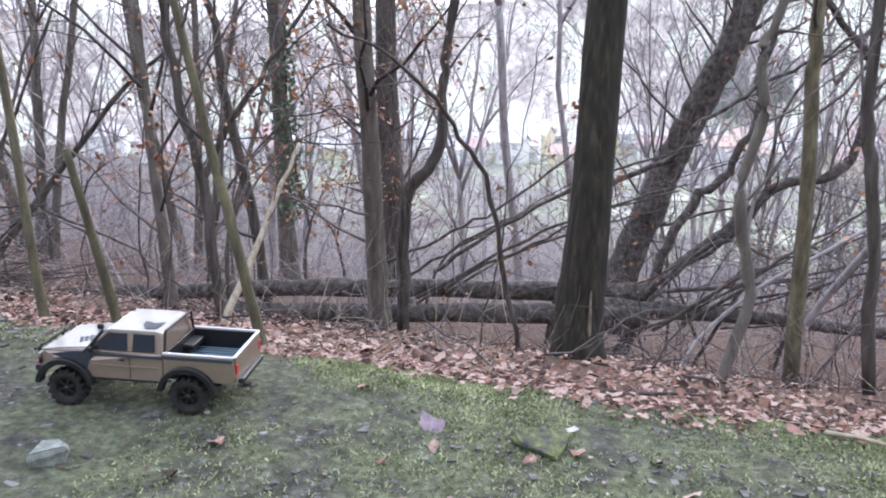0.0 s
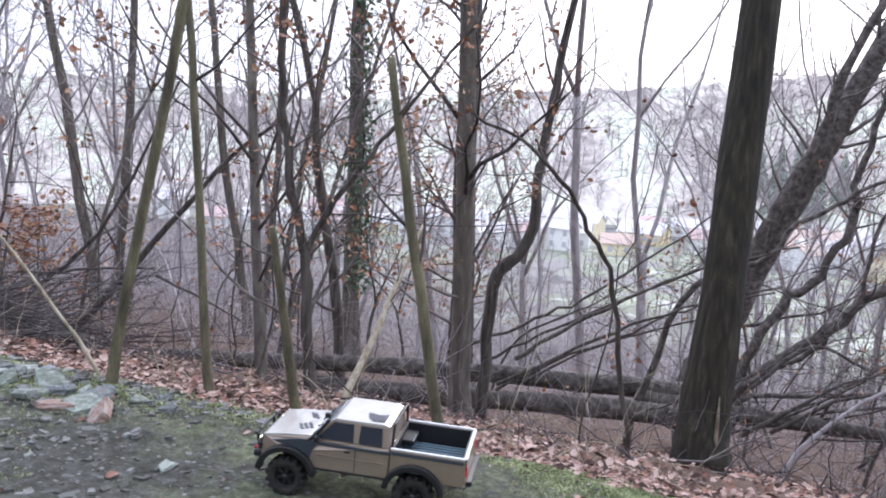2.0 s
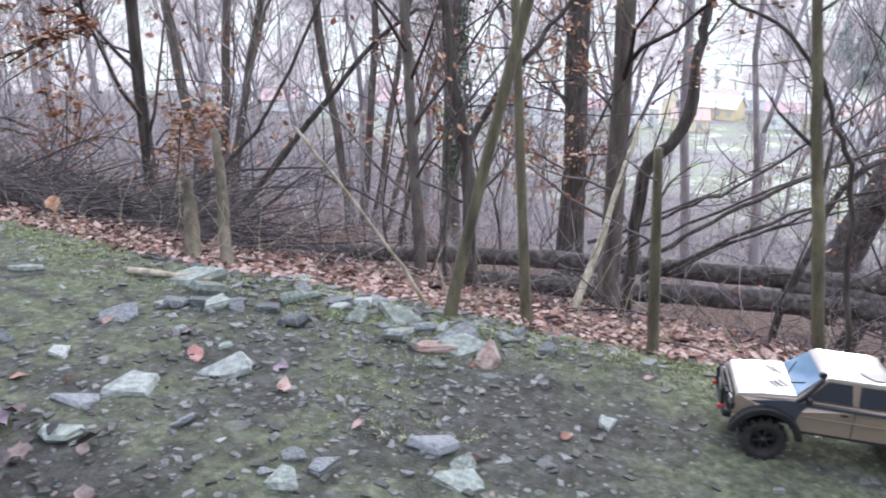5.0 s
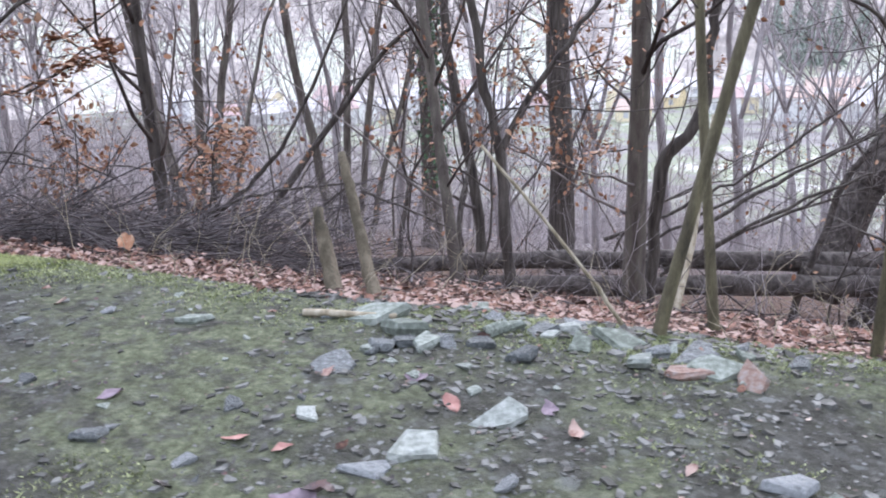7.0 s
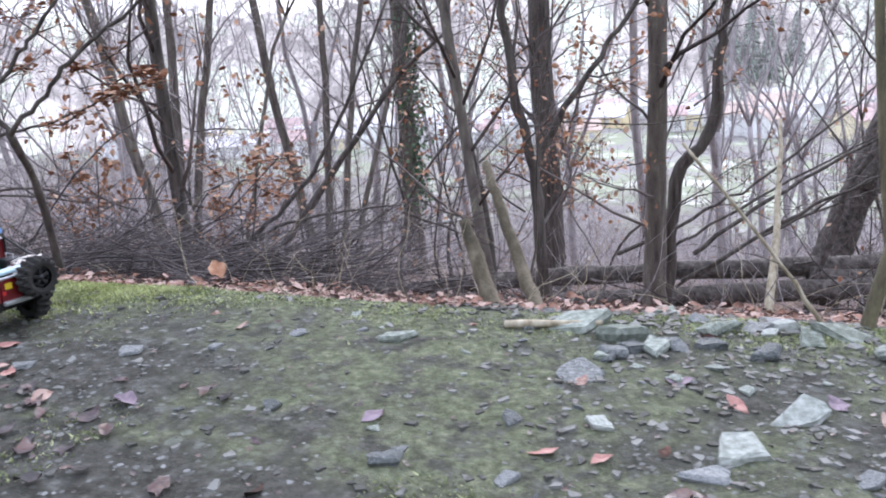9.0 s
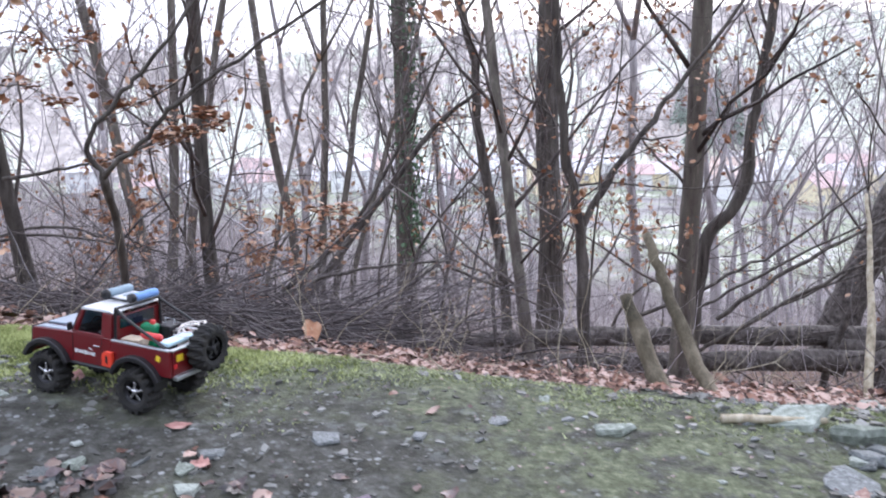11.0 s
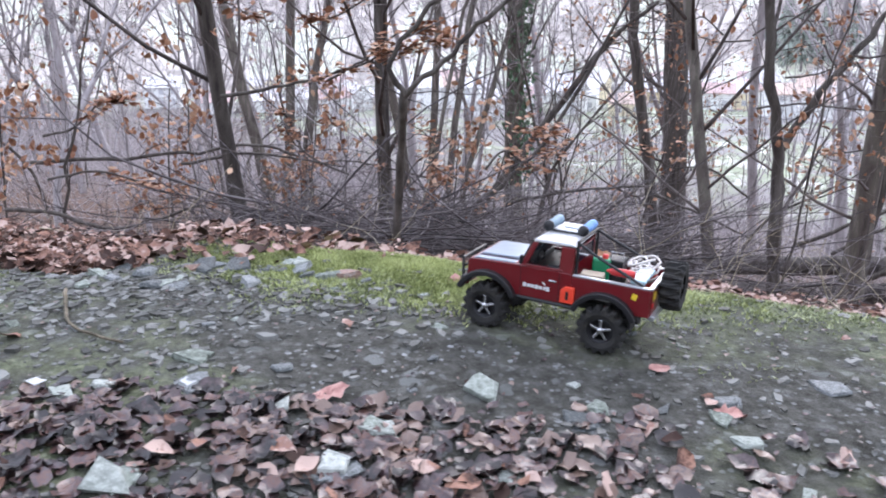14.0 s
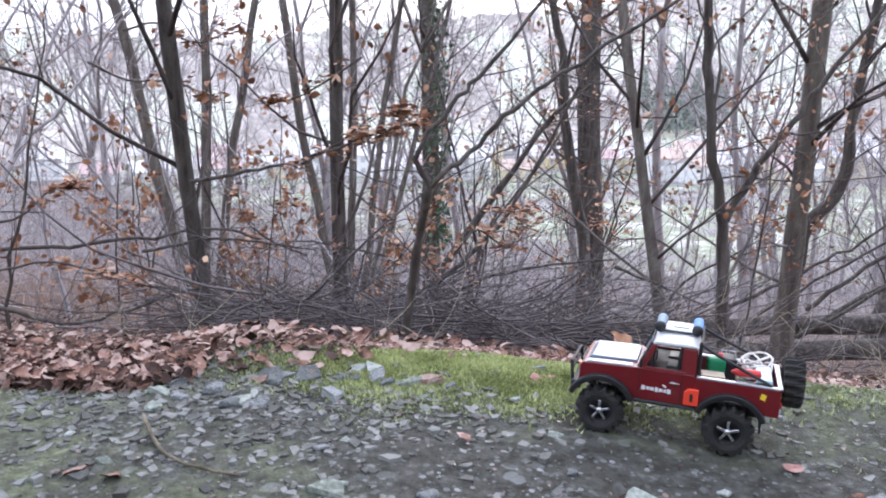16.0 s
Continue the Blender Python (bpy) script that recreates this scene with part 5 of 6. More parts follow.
    for y in (-1, 1):
        side = [(0.06, low), (0.06, zt), (0.232, zt), (0.234, low + 0.006), (A + 0.068, low + 0.006)] + arc(A, zc, 0.067, 30, 150, 7)
        part("bed_side", prism(side, y * 0.077, y * 0.0845, 0.002), RED, root)
        part("bed_rail", box((0.147, y * 0.081, zt + 0.002), (0.17, 0.01, 0.004), 0.0015), STEEL, root, "bright metal bed rail")
        part("roll_bar", rod([(0.062, y * 0.068, 0.235), (0.1, y * 0.072, 0.216), (0.215, y * 0.077, 0.166)], 0.0035), BLACK, root, "black sloping roll bar")
        part("roll_hoop", rod([(0.066, y * 0.074, 0.164), (0.066, y * 0.072, 0.236)], 0.0035), BLACK, root)
    part("roll_hoop_top", rod([(0.066, -0.072, 0.236), (0.066, 0.072, 0.236)], 0.0035), BLACK, root)
    part("bed_floor", box((0.147, 0, 0.118), (0.17, 0.15, 0.005), 0.001), STEEL, root, "ribbed metal bed floor")
    for k in range(8):
        part("bed_rib", box((0.147, -0.062 + 0.0178 * k, 0.1215), (0.166, 0.006, 0.003), 0.001), STEEL, root)
    part("tailgate", box((0.232, 0, 0.13), (0.007, 0.152, 0.06), 0.002), RED, root)
    part("tailgate_rail", box((0.232, 0, zt + 0.001), (0.011, 0.16, 0.005), 0.0015), STEEL, root)
    part("rear_plate", box((0.2362, -0.055, 0.142), (0.001, 0.02, 0.016), 0), YELLOW, root)
    part("rear_bumper", box((0.238, 0, 0.098), (0.014, 0.15, 0.012), 0.003), STEEL, root)
    part("tail_lamp", box((0.237, -0.07, 0.125), (0.003, 0.01, 0.01), 0.001), RED_BRIGHT, root)
    part("front_bumper", box((-0.2, 0, 0.104), (0.018, 0.165, 0.018), 0.004), BLACK, root)
    part("grille", box((-0.1915, 0, 0.138), (0.004, 0.07, 0.03), 0.001), BLACK, root)
    part("bull_bar", rod([(-0.206, -0.07, 0.104), (-0.212, -0.062, 0.15), (-0.212, 0.062, 0.15), (-0.206, 0.07, 0.104)], 0.0038), BLACK, root)
    part("bull_bar", rod([(-0.212, -0.06, 0.128), (-0.212, 0.06, 0.128)], 0.003), BLACK, root)
    part("chassis", box((0.02, 0, 0.082), (0.36, 0.06, 0.02), 0.004), BLACK, root)
    part("driveshaft", rod([(-A, 0.015, R), (0, 0.01, 0.074), (A, 0.015, R)], 0.005), STEEL, root)
    wheel(root, (0.262, 0.012, 0.152), R, 0.044, BLACK, 1, 5, "spare_wheel").rotation_euler = (0, 0, radians(-90))
    return root


def load_things(car):
    """What lies in the open back; each rests on the bed floor, so each is a thing of its own."""
    m = car.matrix_basis
    made = []

    def thing(name, label, category, at, turn=0.0):
        o = new(name)
        o.matrix_basis = m @ Matrix.Translation(at) @ Matrix.Rotation(turn, 4, "Z")
        tagged(o, label, category)
        made.append(o)
        return o

    o = thing("wooden_crate", "small pale wooden crate in the truck's back", "crate", (0.095, -0.045, 0.123), 0.1)
    part("crate_body", box((0, 0, 0.021), (0.05, 0.036, 0.042), 0.002), CARTON, o)
    for k in (-1, 1):
        part("crate_slat", box((0, k * 0.0185, 0.03), (0.05, 0.002, 0.01), 0.0006), CARTON, o)
    o = thing("green_canister", "green plastic canister standing in the truck's back", "canister", (0.1, 0.0, 0.123), 0.2)
    part("canister_body", box((0, 0, 0.034), (0.04, 0.026, 0.064), 0.006), GREEN, o)
    part("canister_cap", lathe([(0.0, 0.006), (0.006, 0.006), (0.007, 0.0), (0.007, -0.006)], 12), RED_BRIGHT, o, "red cap", True).matrix_basis = pose(0.008, 0, 0.069, 90, 0, 0)
    o = thing("tool_box", "black metal tool box with a chrome clasp", "tool box", (0.125, 0.04, 0.123))
    part("tool_box_body", box((0, 0, 0.03), (0.04, 0.05, 0.06), 0.003), BLACK, o)
    part("tool_box_handle", rod([(-0.014, 0, 0.06), (-0.014, 0, 0.072), (0.014, 0, 0.072), (0.014, 0, 0.06)], 0.002), STEEL, o)
    part("clasp", box((0.021, -0.01, 0.044), (0.002, 0.012, 0.01), 0.0005), CHROME, o)
    o = thing("fire_extinguisher", "small red fire extinguisher strapped to the roll bar", "extinguisher", (0.165, -0.064, 0.167), 0.0)
    e = part("bottle", lathe([(0.0, -0.028), (0.008, -0.026), (0.009, -0.02), (0.009, 0.018), (0.006, 0.026), (0.003, 0.03), (0.003, 0.034)], 14), RED_BRIGHT, o, "", True)
    e.matrix_basis = pose(0, 0, 0.016, 0, 24, 90)
    o = thing("pale_blue_case", "pale blue flat case lying on the bed rails", "case", (0.2, -0.02, 0.1645), 0.0)
    part("case_body", box((0, 0, 0.006), (0.032, 0.1, 0.01), 0.003), PALEBLUE, o)
    part("case_strap", box((0, 0.01, 0.0115), (0.033, 0.008, 0.0012), 0), WHITE, o)
    o = thing("rope_coil", "loose coil of white rope on the truck's back", "rope", (0.185, 0.045, 0.123))
    rng = np.random.RandomState(8)
    pts = []
    for k in range(120):
        a = k * 0.42
        r = 0.026 + 0.008 * math.sin(k * 0.13) + rng.normal(0, 0.002)
        pts.append((r * math.cos(a), r * math.sin(a) * 1.1, 0.012 + 0.05 * k / 120 + 0.012 * math.sin(a * 1.3)))
    part("rope", rod(pts, 0.0027, 6), ROPE, o, "", True)
    o = thing("orange_pouch", "orange pouch beneath the rope", "pouch", (0.2, 0.06, 0.123))
    part("pouch_body", box((0, 0, 0.018), (0.03, 0.03, 0.034), 0.008), ORANGE_RED, o)


beige = pickup()
place_car(beige, (-0.89, 1.722), (-0.595, 1.695), 0.09)
red = off_roader()
place_car(red, (-4.235, 2.415), (-3.985, 2.3), 0.09)
load_things(red)


# ---- stones ----
def shard(seed, thick=0.25):
    """An irregular slab of slate about 1 across."""
    r = np.random.RandomState(seed)
    n = r.randint(5, 8)
    a = np.sort(r.uniform(0, 6.28, n) * 0.25 + np.arange(n) * 6.28 / n * 0.75)
    rad = r.uniform(0.36, 0.56, n)
    bm = bmesh.new()
    rings = []
    for z, s in ((-0.5, 0.82), (0.05, 1.0), (0.42, 0.93), (0.5, 0.8)):
        rings.append([bm.verts.new((rad[k] * s * math.cos(a[k]) + r.normal(0, 0.015), rad[k] * s * math.sin(a[k]) * 0.72 + r.normal(0, 0.015), thick * (z + r.normal(0, 0.06)))) for k in range(n)])
    for p, q in zip(rings[:-1], rings[1:]):
        for k in range(n):
            bm.faces.new((p[k], p[(k + 1) % n], q[(k + 1) % n], q[k]))
    bm.faces.new(rings[-1])
    bm.faces.new(rings[0][::-1])
    bmesh.ops.recalc_face_normals(bm, faces=bm.faces)
    me = bpy.data.meshes.new("stone")
    bm.to_mesh(me)
    bm.free()
    return me


SLATE_GREEN = mat("greenish_slate", [(0.14, 0.16, 0.13), (0.25, 0.28, 0.24), (0.38, 0.41, 0.37)], scale=9, fine=90, bump=0.7, per="object", spread=0.18)
SLATE_PALE = mat("pale_slate", [(0.2, 0.22, 0.195), (0.32, 0.345, 0.31), (0.45, 0.47, 0.44)], scale=9, fine=90, bump=0.6, per="object", spread=0.18)
SLATE_RUST = mat("rusty_slate", [(0.2, 0.12, 0.09), (0.3, 0.2, 0.16), (0.36, 0.31, 0.28)], scale=9, fine=90, bump=0.6, per="object", spread=0.18)
SLABS = {}
for mt in (SLATE, SLATE_GREEN, SLATE_PALE, SLATE_RUST):
    SLABS[mt.name] = []
    for k in range(6):
        me = shard(500 + k + 11 * len(SLABS), 0.13 + 0.05 * (k % 3))
        me.materials.append(mt)
        SLABS[mt.name].append(me)
WORDS = {"slate_stone": "flat grey slate stone lying on the path", "greenish_slate": "flat greenish slate slab on the mossy path", "pale_slate": "pale grey-white slate stone on the path", "rusty_slate": "rusty brown slate piece on the path"}


def stone(kind, x, y, size, turn, tilt=(0.0, 0.0), sink=0.3, tall=1.0):
    ob = new("stone", SLABS[kind][int(abs(x * 37 + y * 91)) % 6])
    z = float(surface(np.array(x), np.array(y)))
    th = size * 0.17
    ob.matrix_basis = Matrix.LocRotScale((x, y, z + th * tall * (0.5 - sink)), Euler((tilt[0], tilt[1], turn)), (size, size, size * tall))
    return tagged(ob, WORDS[kind], "stone", "stones on the path")


BIG = [(-0.81, 1.46, 0.09), (-2.07, 1.78, 0.11), (-2.26, 1.48, 0.13), (-2.23, 1.66, 0.11), (-1.79, 1.40, 0.08), (-1.72, 1.45, 0.08), (-1.76, 2.22, 0.14), (-1.59, 2.17, 0.15),
       (-1.62, 2.04, 0.10), (-1.55, 1.58, 0.11), (-1.49, 1.49, 0.10), (-2.45, 2.02, 0.12), (-2.88, 2.27, 0.10), (-2.31, 1.60, 0.10), (-2.40, 2.36, 0.14), (-1.84, 2.42, 0.11),
       (-4.43, 1.91, 0.08), (-4.06, 2.00, 0.07), (-4.25, 2.08, 0.09), (-5.02, 2.74, 0.09), (-5.06, 2.59, 0.07), (-2.10, 2.17, 0.09), (-2.03, 2.32, 0.11), (-1.93, 2.28, 0.12),
       (-4.42, 1.89, 0.08), (-4.47, 1.78, 0.1), (-4.81, 1.72, 0.11), (-4.79, 2.05, 0.08), (-4.83, 2.14, 0.08), (-5.03, 2.58, 0.08), (-3.77, 1.96, 0.06), (-3.54, 2.18, 0.07), (-4.02, 2.05, 0.06), (-3.77, 2.11, 0.07), (-1.54, 2.07, 0.12), (-2.88, 1.66, 0.08)]
rng = np.random.RandomState(61)
for k, (x, y, s) in enumerate(BIG):
    kind = "pale_slate" if k in (0, 1, 3, 16) else "rusty_slate" if k in (8,) else ("greenish_slate", "slate_stone")[k % 2]
    tl = (-0.5, 0.1) if k == 1 else (rng.normal(0, 0.12), rng.normal(0, 0.12))
    stone(kind, x, y, s * 1.3, rng.uniform(0, 6.28), tl, 0.15 if k in (0, 1) else 0.42, 2.4 if k == 0 else 1.0)
for x, y, sz in ((-4.42, 1.9, 0.08), (-4.47, 1.79, 0.085), (-4.8, 1.71, 0.11), (-4.6, 1.98, 0.06), (-4.95, 2.02, 0.07)):
    stone("pale_slate", x, y, sz, rng.uniform(0, 6.28), (rng.normal(0, 0.12), rng.normal(0, 0.12)), 0.0, 1.3)
# broken slabs heaped at the edge of the path
for cx, cy, sx, sy, n in ((-2.08, 2.27, 0.2, 0.1, 17), (-1.56, 2.15, 0.13, 0.08, 9), (-4.97, 2.68, 0.2, 0.1, 20)):
    for k in range(n):
        x, y = rng.normal(cx, sx), rng.normal(cy, sy)
        kind = rng.choice(["slate_stone", "greenish_slate", "pale_slate", "rusty_slate"], p=[0.4, 0.3, 0.15, 0.15])
        stone(kind, x, y, rng.uniform(0.05, 0.13), rng.uniform(0, 6.28), (rng.normal(0, 0.22), rng.normal(0, 0.22)), 0.12, rng.uniform(0.8, 1.35))
SLATE_MOSSY = mat("mossy_dark_slate", [(0.035, 0.035, 0.03), (0.09, 0.09, 0.075), (0.11, 0.14, 0.045), (0.2, 0.23, 0.09)], scale=11, fine=120, bump=0.8)
flat_stone = shard(783, 0.14)
flat_stone.materials.append(SLATE_MOSSY)
ob = new("stone", flat_stone)
ob.matrix_basis = Matrix.LocRotScale(on_ground(0.24, 1.58, 0.012), Euler((0.12, 0.1, -0.45)), (0.19, 0.19, 0.19))
tagged(ob, "dark flat stone half grown over with moss", "stone", "stones on the path")
for k in range(300):
    x = rng.uniform(-6.6, 1.3)
    y = rng.uniform(0.95, 2.75) - 0.16 * (x + 2.5) * 0.5
    if x > -1.2 and rng.rand() < 0.7:
        continue
    kind = rng.choice(["slate_stone", "greenish_slate", "pale_slate", "rusty_slate"], p=[0.5, 0.34, 0.14, 0.02])
    stone(kind, x, y, 0.022 + 0.06 * rng.rand() ** 2, rng.uniform(0, 6.28), (rng.normal(0, 0.2), rng.normal(0, 0.2)), 0.25)


def scatter_shards(name, label, n, seed, size, where):
    """Many small shards as one loose layer."""
    rng = np.random.RandomState(seed)
    V, F = [], []
    base = []
    for k in range(5):
        m = rng.randint(4, 6)
        a = np.arange(m) * 6.28 / m + rng.uniform(-0.4, 0.4, m)
        rad = rng.uniform(0.3, 0.55, m)
        base.append((np.stack([rad * np.cos(a), rad * np.sin(a) * 0.7], 1), m))
    done = 0
    XY = where(rng, n)
    ZZ = surface(XY[:, 0], XY[:, 1])
    while done < n:
        x, y = XY[done]
        s = size[0] + (size[1] - size[0]) * rng.rand() ** 2.2
        poly, m = base[rng.randint(5)]
        t = rng.uniform(0, 6.28)
        c, sn = math.cos(t), math.sin(t)
        p = poly @ np.array([[c, sn], [-sn, c]]) * s
        z = float(ZZ[done])
        tx, ty = rng.normal(0, 0.13, 2)
        h = s * rng.uniform(0.12, 0.32)
        o = len(V)
        for dz, k in ((-0.5 * h, 1.0), (0.5 * h, 0.84)):
            for px, py in p * k:
                V.append((x + px, y + py, z + dz + px * tx + py * ty))
        F.append(tuple(range(o + m, o + 2 * m)))
        for k in range(m):
            F.append((o + k, o + (k + 1) % m, o + m + (k + 1) % m, o + m + k))
        done += 1
    ob = mesh_object(name, V, F, GRAVEL, None, False)
    return tagged(ob, label, "gravel", kind="stuff")


def sift(rng, n, xs, ys, chance):
    """n places in a stretch, kept by a chance that may vary over it."""
    out = np.zeros((0, 2))
    while len(out) < n:
        x, y = rng.uniform(*xs, 20000), rng.uniform(*ys, 20000)
        keep = rng.rand(20000) < chance(x, y)
        out = np.concatenate([out, np.stack([x, y], 1)[keep]])
    return out[:n]


def gravel_chance(x, y):
    out = y + 0.22 * x
    keep = np.where(out < 1.75, 1.0, np.where(out < 2.2, 0.4, 0.1)) * (0.22 + 0.78 * (x < -1.2) - 0.5 * (x > -4.35) * (x < -2.7))
    return keep * np.clip(0.55 + 0.9 * wave(x, y, 3.2, 9), 0.12, 1)


scatter_shards("path_gravel", "small grey slate shards strewn over the path", 10000, 71, (0.006, 0.045), lambda r, n: sift(r, n, (-7.2, 1.6), (0.7, 3.0), gravel_chance))
scatter_shards("ditch_gravel", "heap of slate chips beside the brushwood", 1400, 72, (0.012, 0.06), lambda r, n: np.stack([r.normal(-5.0, 0.4, n), r.normal(2.55, 0.2, n)], 1))


def edge_chips(r, n):
    x = r.normal(-1.9, 0.5, n)
    return np.stack([x, 2.35 - 0.22 * x - 0.3 + r.normal(0, 0.13, n)], 1)


scatter_shards("edge_gravel", "slate chips along the edge of the path", 1300, 73, (0.015, 0.07), edge_chips)


# ---- fallen leaves ----
def leaf_shape(V, F, at, size, rng, lobed=True, stand=0.3, crumple=0.045):
    """A dry leaf with a lobed or pointed outline, curled along its rib."""
    n = 9 if size > 0.06 else 5
    t = np.linspace(0, 1, n)
    w = np.sin(np.pi * t ** 0.8) * (0.3 + 0.06 * rng.rand())
    if lobed and n > 5:
        w = w * (1 + 0.14 * np.cos(t * 21))
    a, c1, c2 = rng.uniform(0, 6.28), rng.uniform(-0.1, 0.55), rng.uniform(-0.25, 0.45)
    d = np.array([math.cos(a), math.sin(a), 0.0])
    s = np.array([-math.sin(a), math.cos(a), 0.0])
    up = np.array([rng.normal(0, stand), rng.normal(0, stand), 1.0])
    up /= np.linalg.norm(up)
    d = d - up * (d @ up)
    d /= np.linalg.norm(d)
    s = np.cross(up, d)
    o = len(V)
    for k in range(n):
        mid = at + d * size * (t[k] - 0.5) + up * size * c2 * (t[k] - 0.5) ** 2
        lift = up * size * c1 * w[k]
        for q in (mid + s * size * w[k] + lift, mid, mid - s * size * w[k] + lift):
            V.append((q + up * size * rng.normal(0, crumple) + d * size * rng.normal(0, crumple * 0.6)).tolist())
    for k in range(n - 1):
        i = o + 3 * k
        F.append((i, i + 1, i + 4, i + 3))
        F.append((i + 1, i + 2, i + 5, i + 4))


def litter(name, label, n, seed, size, where, lift=0.03, stand=0.35, material=LEAF_DRY, crumple=0.045):
    rng = np.random.RandomState(seed)
    V, F = [], []
    pts = np.array([where(rng) for _ in range(n)])
    zs = surface(pts[:, 0], pts[:, 1])
    for (x, y), z in zip(pts, zs):
        leaf_shape(V, F, np.array([x, y, z + 0.006 + rng.rand() * lift]), size[0] + (size[1] - size[0]) * rng.rand() ** 1.3, rng, material is LEAF_DRY and rng.rand() < 0.5, stand, crumple)
    return tagged(mesh_object(name, V, F, material, None, True), label, "leaf litter", kind="stuff")


def edge_spot(rng):
    x = rng.uniform(-8.5, 3.0)
    d = rng.gamma(2.0, 0.32) - 0.26 - 0.12 * math.sin(x * 3.1) * math.sin(x * 1.3 + 1) - 0.08 * min(max(x, 0), 1)
    if x < -4.7:
        d -= 0.08
    return x, 2.35 - 0.22 * x + d - 0.12 + 0.2 * (x < -2.9) * (x > -4.8)


def slope_spot(rng):
    x = rng.uniform(-9, 5.5)
    return x, 2.35 - 0.22 * np.clip(x, -9, 5) + 0.2 + rng.uniform(0, 1) ** 1.7 * 7


litter("leaf_litter", "thick brown beech and oak leaves along the path edge", 17000, 81, (0.013, 0.04), edge_spot, 0.02, 0.22)
litter("slope_litter", "brown leaves covering the slope below the path", 7000, 82, (0.03, 0.06), slope_spot, 0.05)
litter("leaf_heap", "wet dark brown and purple leaves heaped on the path", 1500, 83, (0.008, 0.07), lambda r: (r.normal(-4.6, 0.46), 2.06 - r.gamma(2.2, 0.16)), 0.004, 0.14, LEAF_WET, 0.07)
litter("stray_leaves", "few dry ochre leaves on top of the wet ones", 46, 88, (0.03, 0.06), lambda r: (r.normal(-4.45, 0.38), 2.0 - r.gamma(2.2, 0.12)), 0.014, 0.4)
litter("leaf_heap", "heap of large brown leaves by the brushwood", 3600, 84, (0.02, 0.062), lambda r: (r.normal(-5.85, 0.5), 2.72 + r.gamma(2.2, 0.2)), 0.06, 0.45)
litter("leaf_heap", "wet leaves in the hollow of the path", 120, 85, (0.03, 0.07), lambda r: (r.normal(-2.4, 0.16), r.normal(1.2, 0.12)), 0.03, 0.5, LEAF_WET)
litter("stray_leaves", "single brown leaves scattered on the path", 70, 86, (0.025, 0.055), lambda r: (r.uniform(-6.5, 1.3), r.uniform(1.1, 2.6)), 0.006, 0.3)

litter("leaf_crumbs", "brown crumbs of leaves and bark on the path", 3000, 87, (0.006, 0.017), lambda r: (r.uniform(-7, 1.6), r.uniform(0.9, 2.75)), 0.001, 0.2, LEAF_WET)
LEAF_PURPLE = mat("purple_grey_leaf", [(0.13, 0.1, 0.13), (0.22, 0.17, 0.2), (0.3, 0.24, 0.28)], scale=30, fine=160, bump=0.3)
LEAF_RED = mat("reddish_leaf", [(0.22, 0.1, 0.09), (0.38, 0.2, 0.17), (0.48, 0.3, 0.26)], scale=30, fine=160, bump=0.3)
LOOSE = [(-0.03, 1.67, 0.09, "p"), (-2.16, 1.84, 0.06, "r"), (-2.58, 1.67, 0.06, "r"), (-3.78, 2.05, 0.07, "r"), (-2.48, 1.64, 0.05, "r"), (-2.24, 1.95, 0.07, "p"), (-1.95, 1.84, 0.06, "p"),
         (-2.41, 1.46, 0.1, "p"), (-2.91, 1.82, 0.06, "p"), (-3.44, 1.89, 0.06, "p"), (0.87, 1.77, 0.06, "r"), (-4.22, 2.53, 0.08, "r"), (-4.29, 2.74, 0.09, "r"), (-4.53, 2.04, 0.09, "r"), (-3.87, 2.23, 0.06, "r")]
rng = np.random.RandomState(91)
for x, y, s, c in LOOSE:
    V, F = [], []
    leaf_shape(V, F, np.array([0, 0, 0.0]), s, rng, c == "p", 0.15)
    ob = mesh_object("fallen_leaf", V, F, LEAF_PURPLE if c == "p" else LEAF_RED)
    ob.location = on_ground(x, y, 0.006)
    tagged(ob, "curled purple-grey fallen leaf on the path" if c == "p" else "curled reddish-brown fallen leaf on the path", "leaf", "loose leaves on the path")
# scraps of white paper on the path
PAPER = mat("white_paper", [(0.7, 0.71, 0.72), (0.82, 0.83, 0.84)], scale=30, fine=200, bump=0.1, rough=0.7)
for k, (x, y) in enumerate([(0.3, 1.68), (-4.8, 2.05), (-5.09, 2.03)]):
    r = np.random.RandomState(20 + k)
    bm = bmesh.new()
    top = [bm.verts.new((0.015 * a + r.normal(0, 0.002), 0.011 * b + r.normal(0, 0.002), 0.003 + 0.005 * r.rand())) for a, b in ((-1, -1), (0, -1), (1, -1), (1, 1), (0, 1), (-1, 1))]
    for q in ((0, 1, 4, 5), (1, 2, 3, 4)):
        bm.faces.new([top[i] for i in q])
    bmesh.ops.solidify(bm, geom=bm.faces[:], thickness=0.0006)
    me = bpy.data.meshes.new("paper_scrap")
    bm.to_mesh(me)
    bm.free()
    me.materials.append(PAPER)
    ob = new("paper_scrap", me)
    ob.matrix_basis = Matrix.Translation(on_ground(x, y, 0.001)) @ Matrix.Rotation(r.uniform(0, 6.28), 4, "Z")
    tagged(ob, "small crumpled scrap of white paper on the path", "paper scrap", "paper scraps on the path")
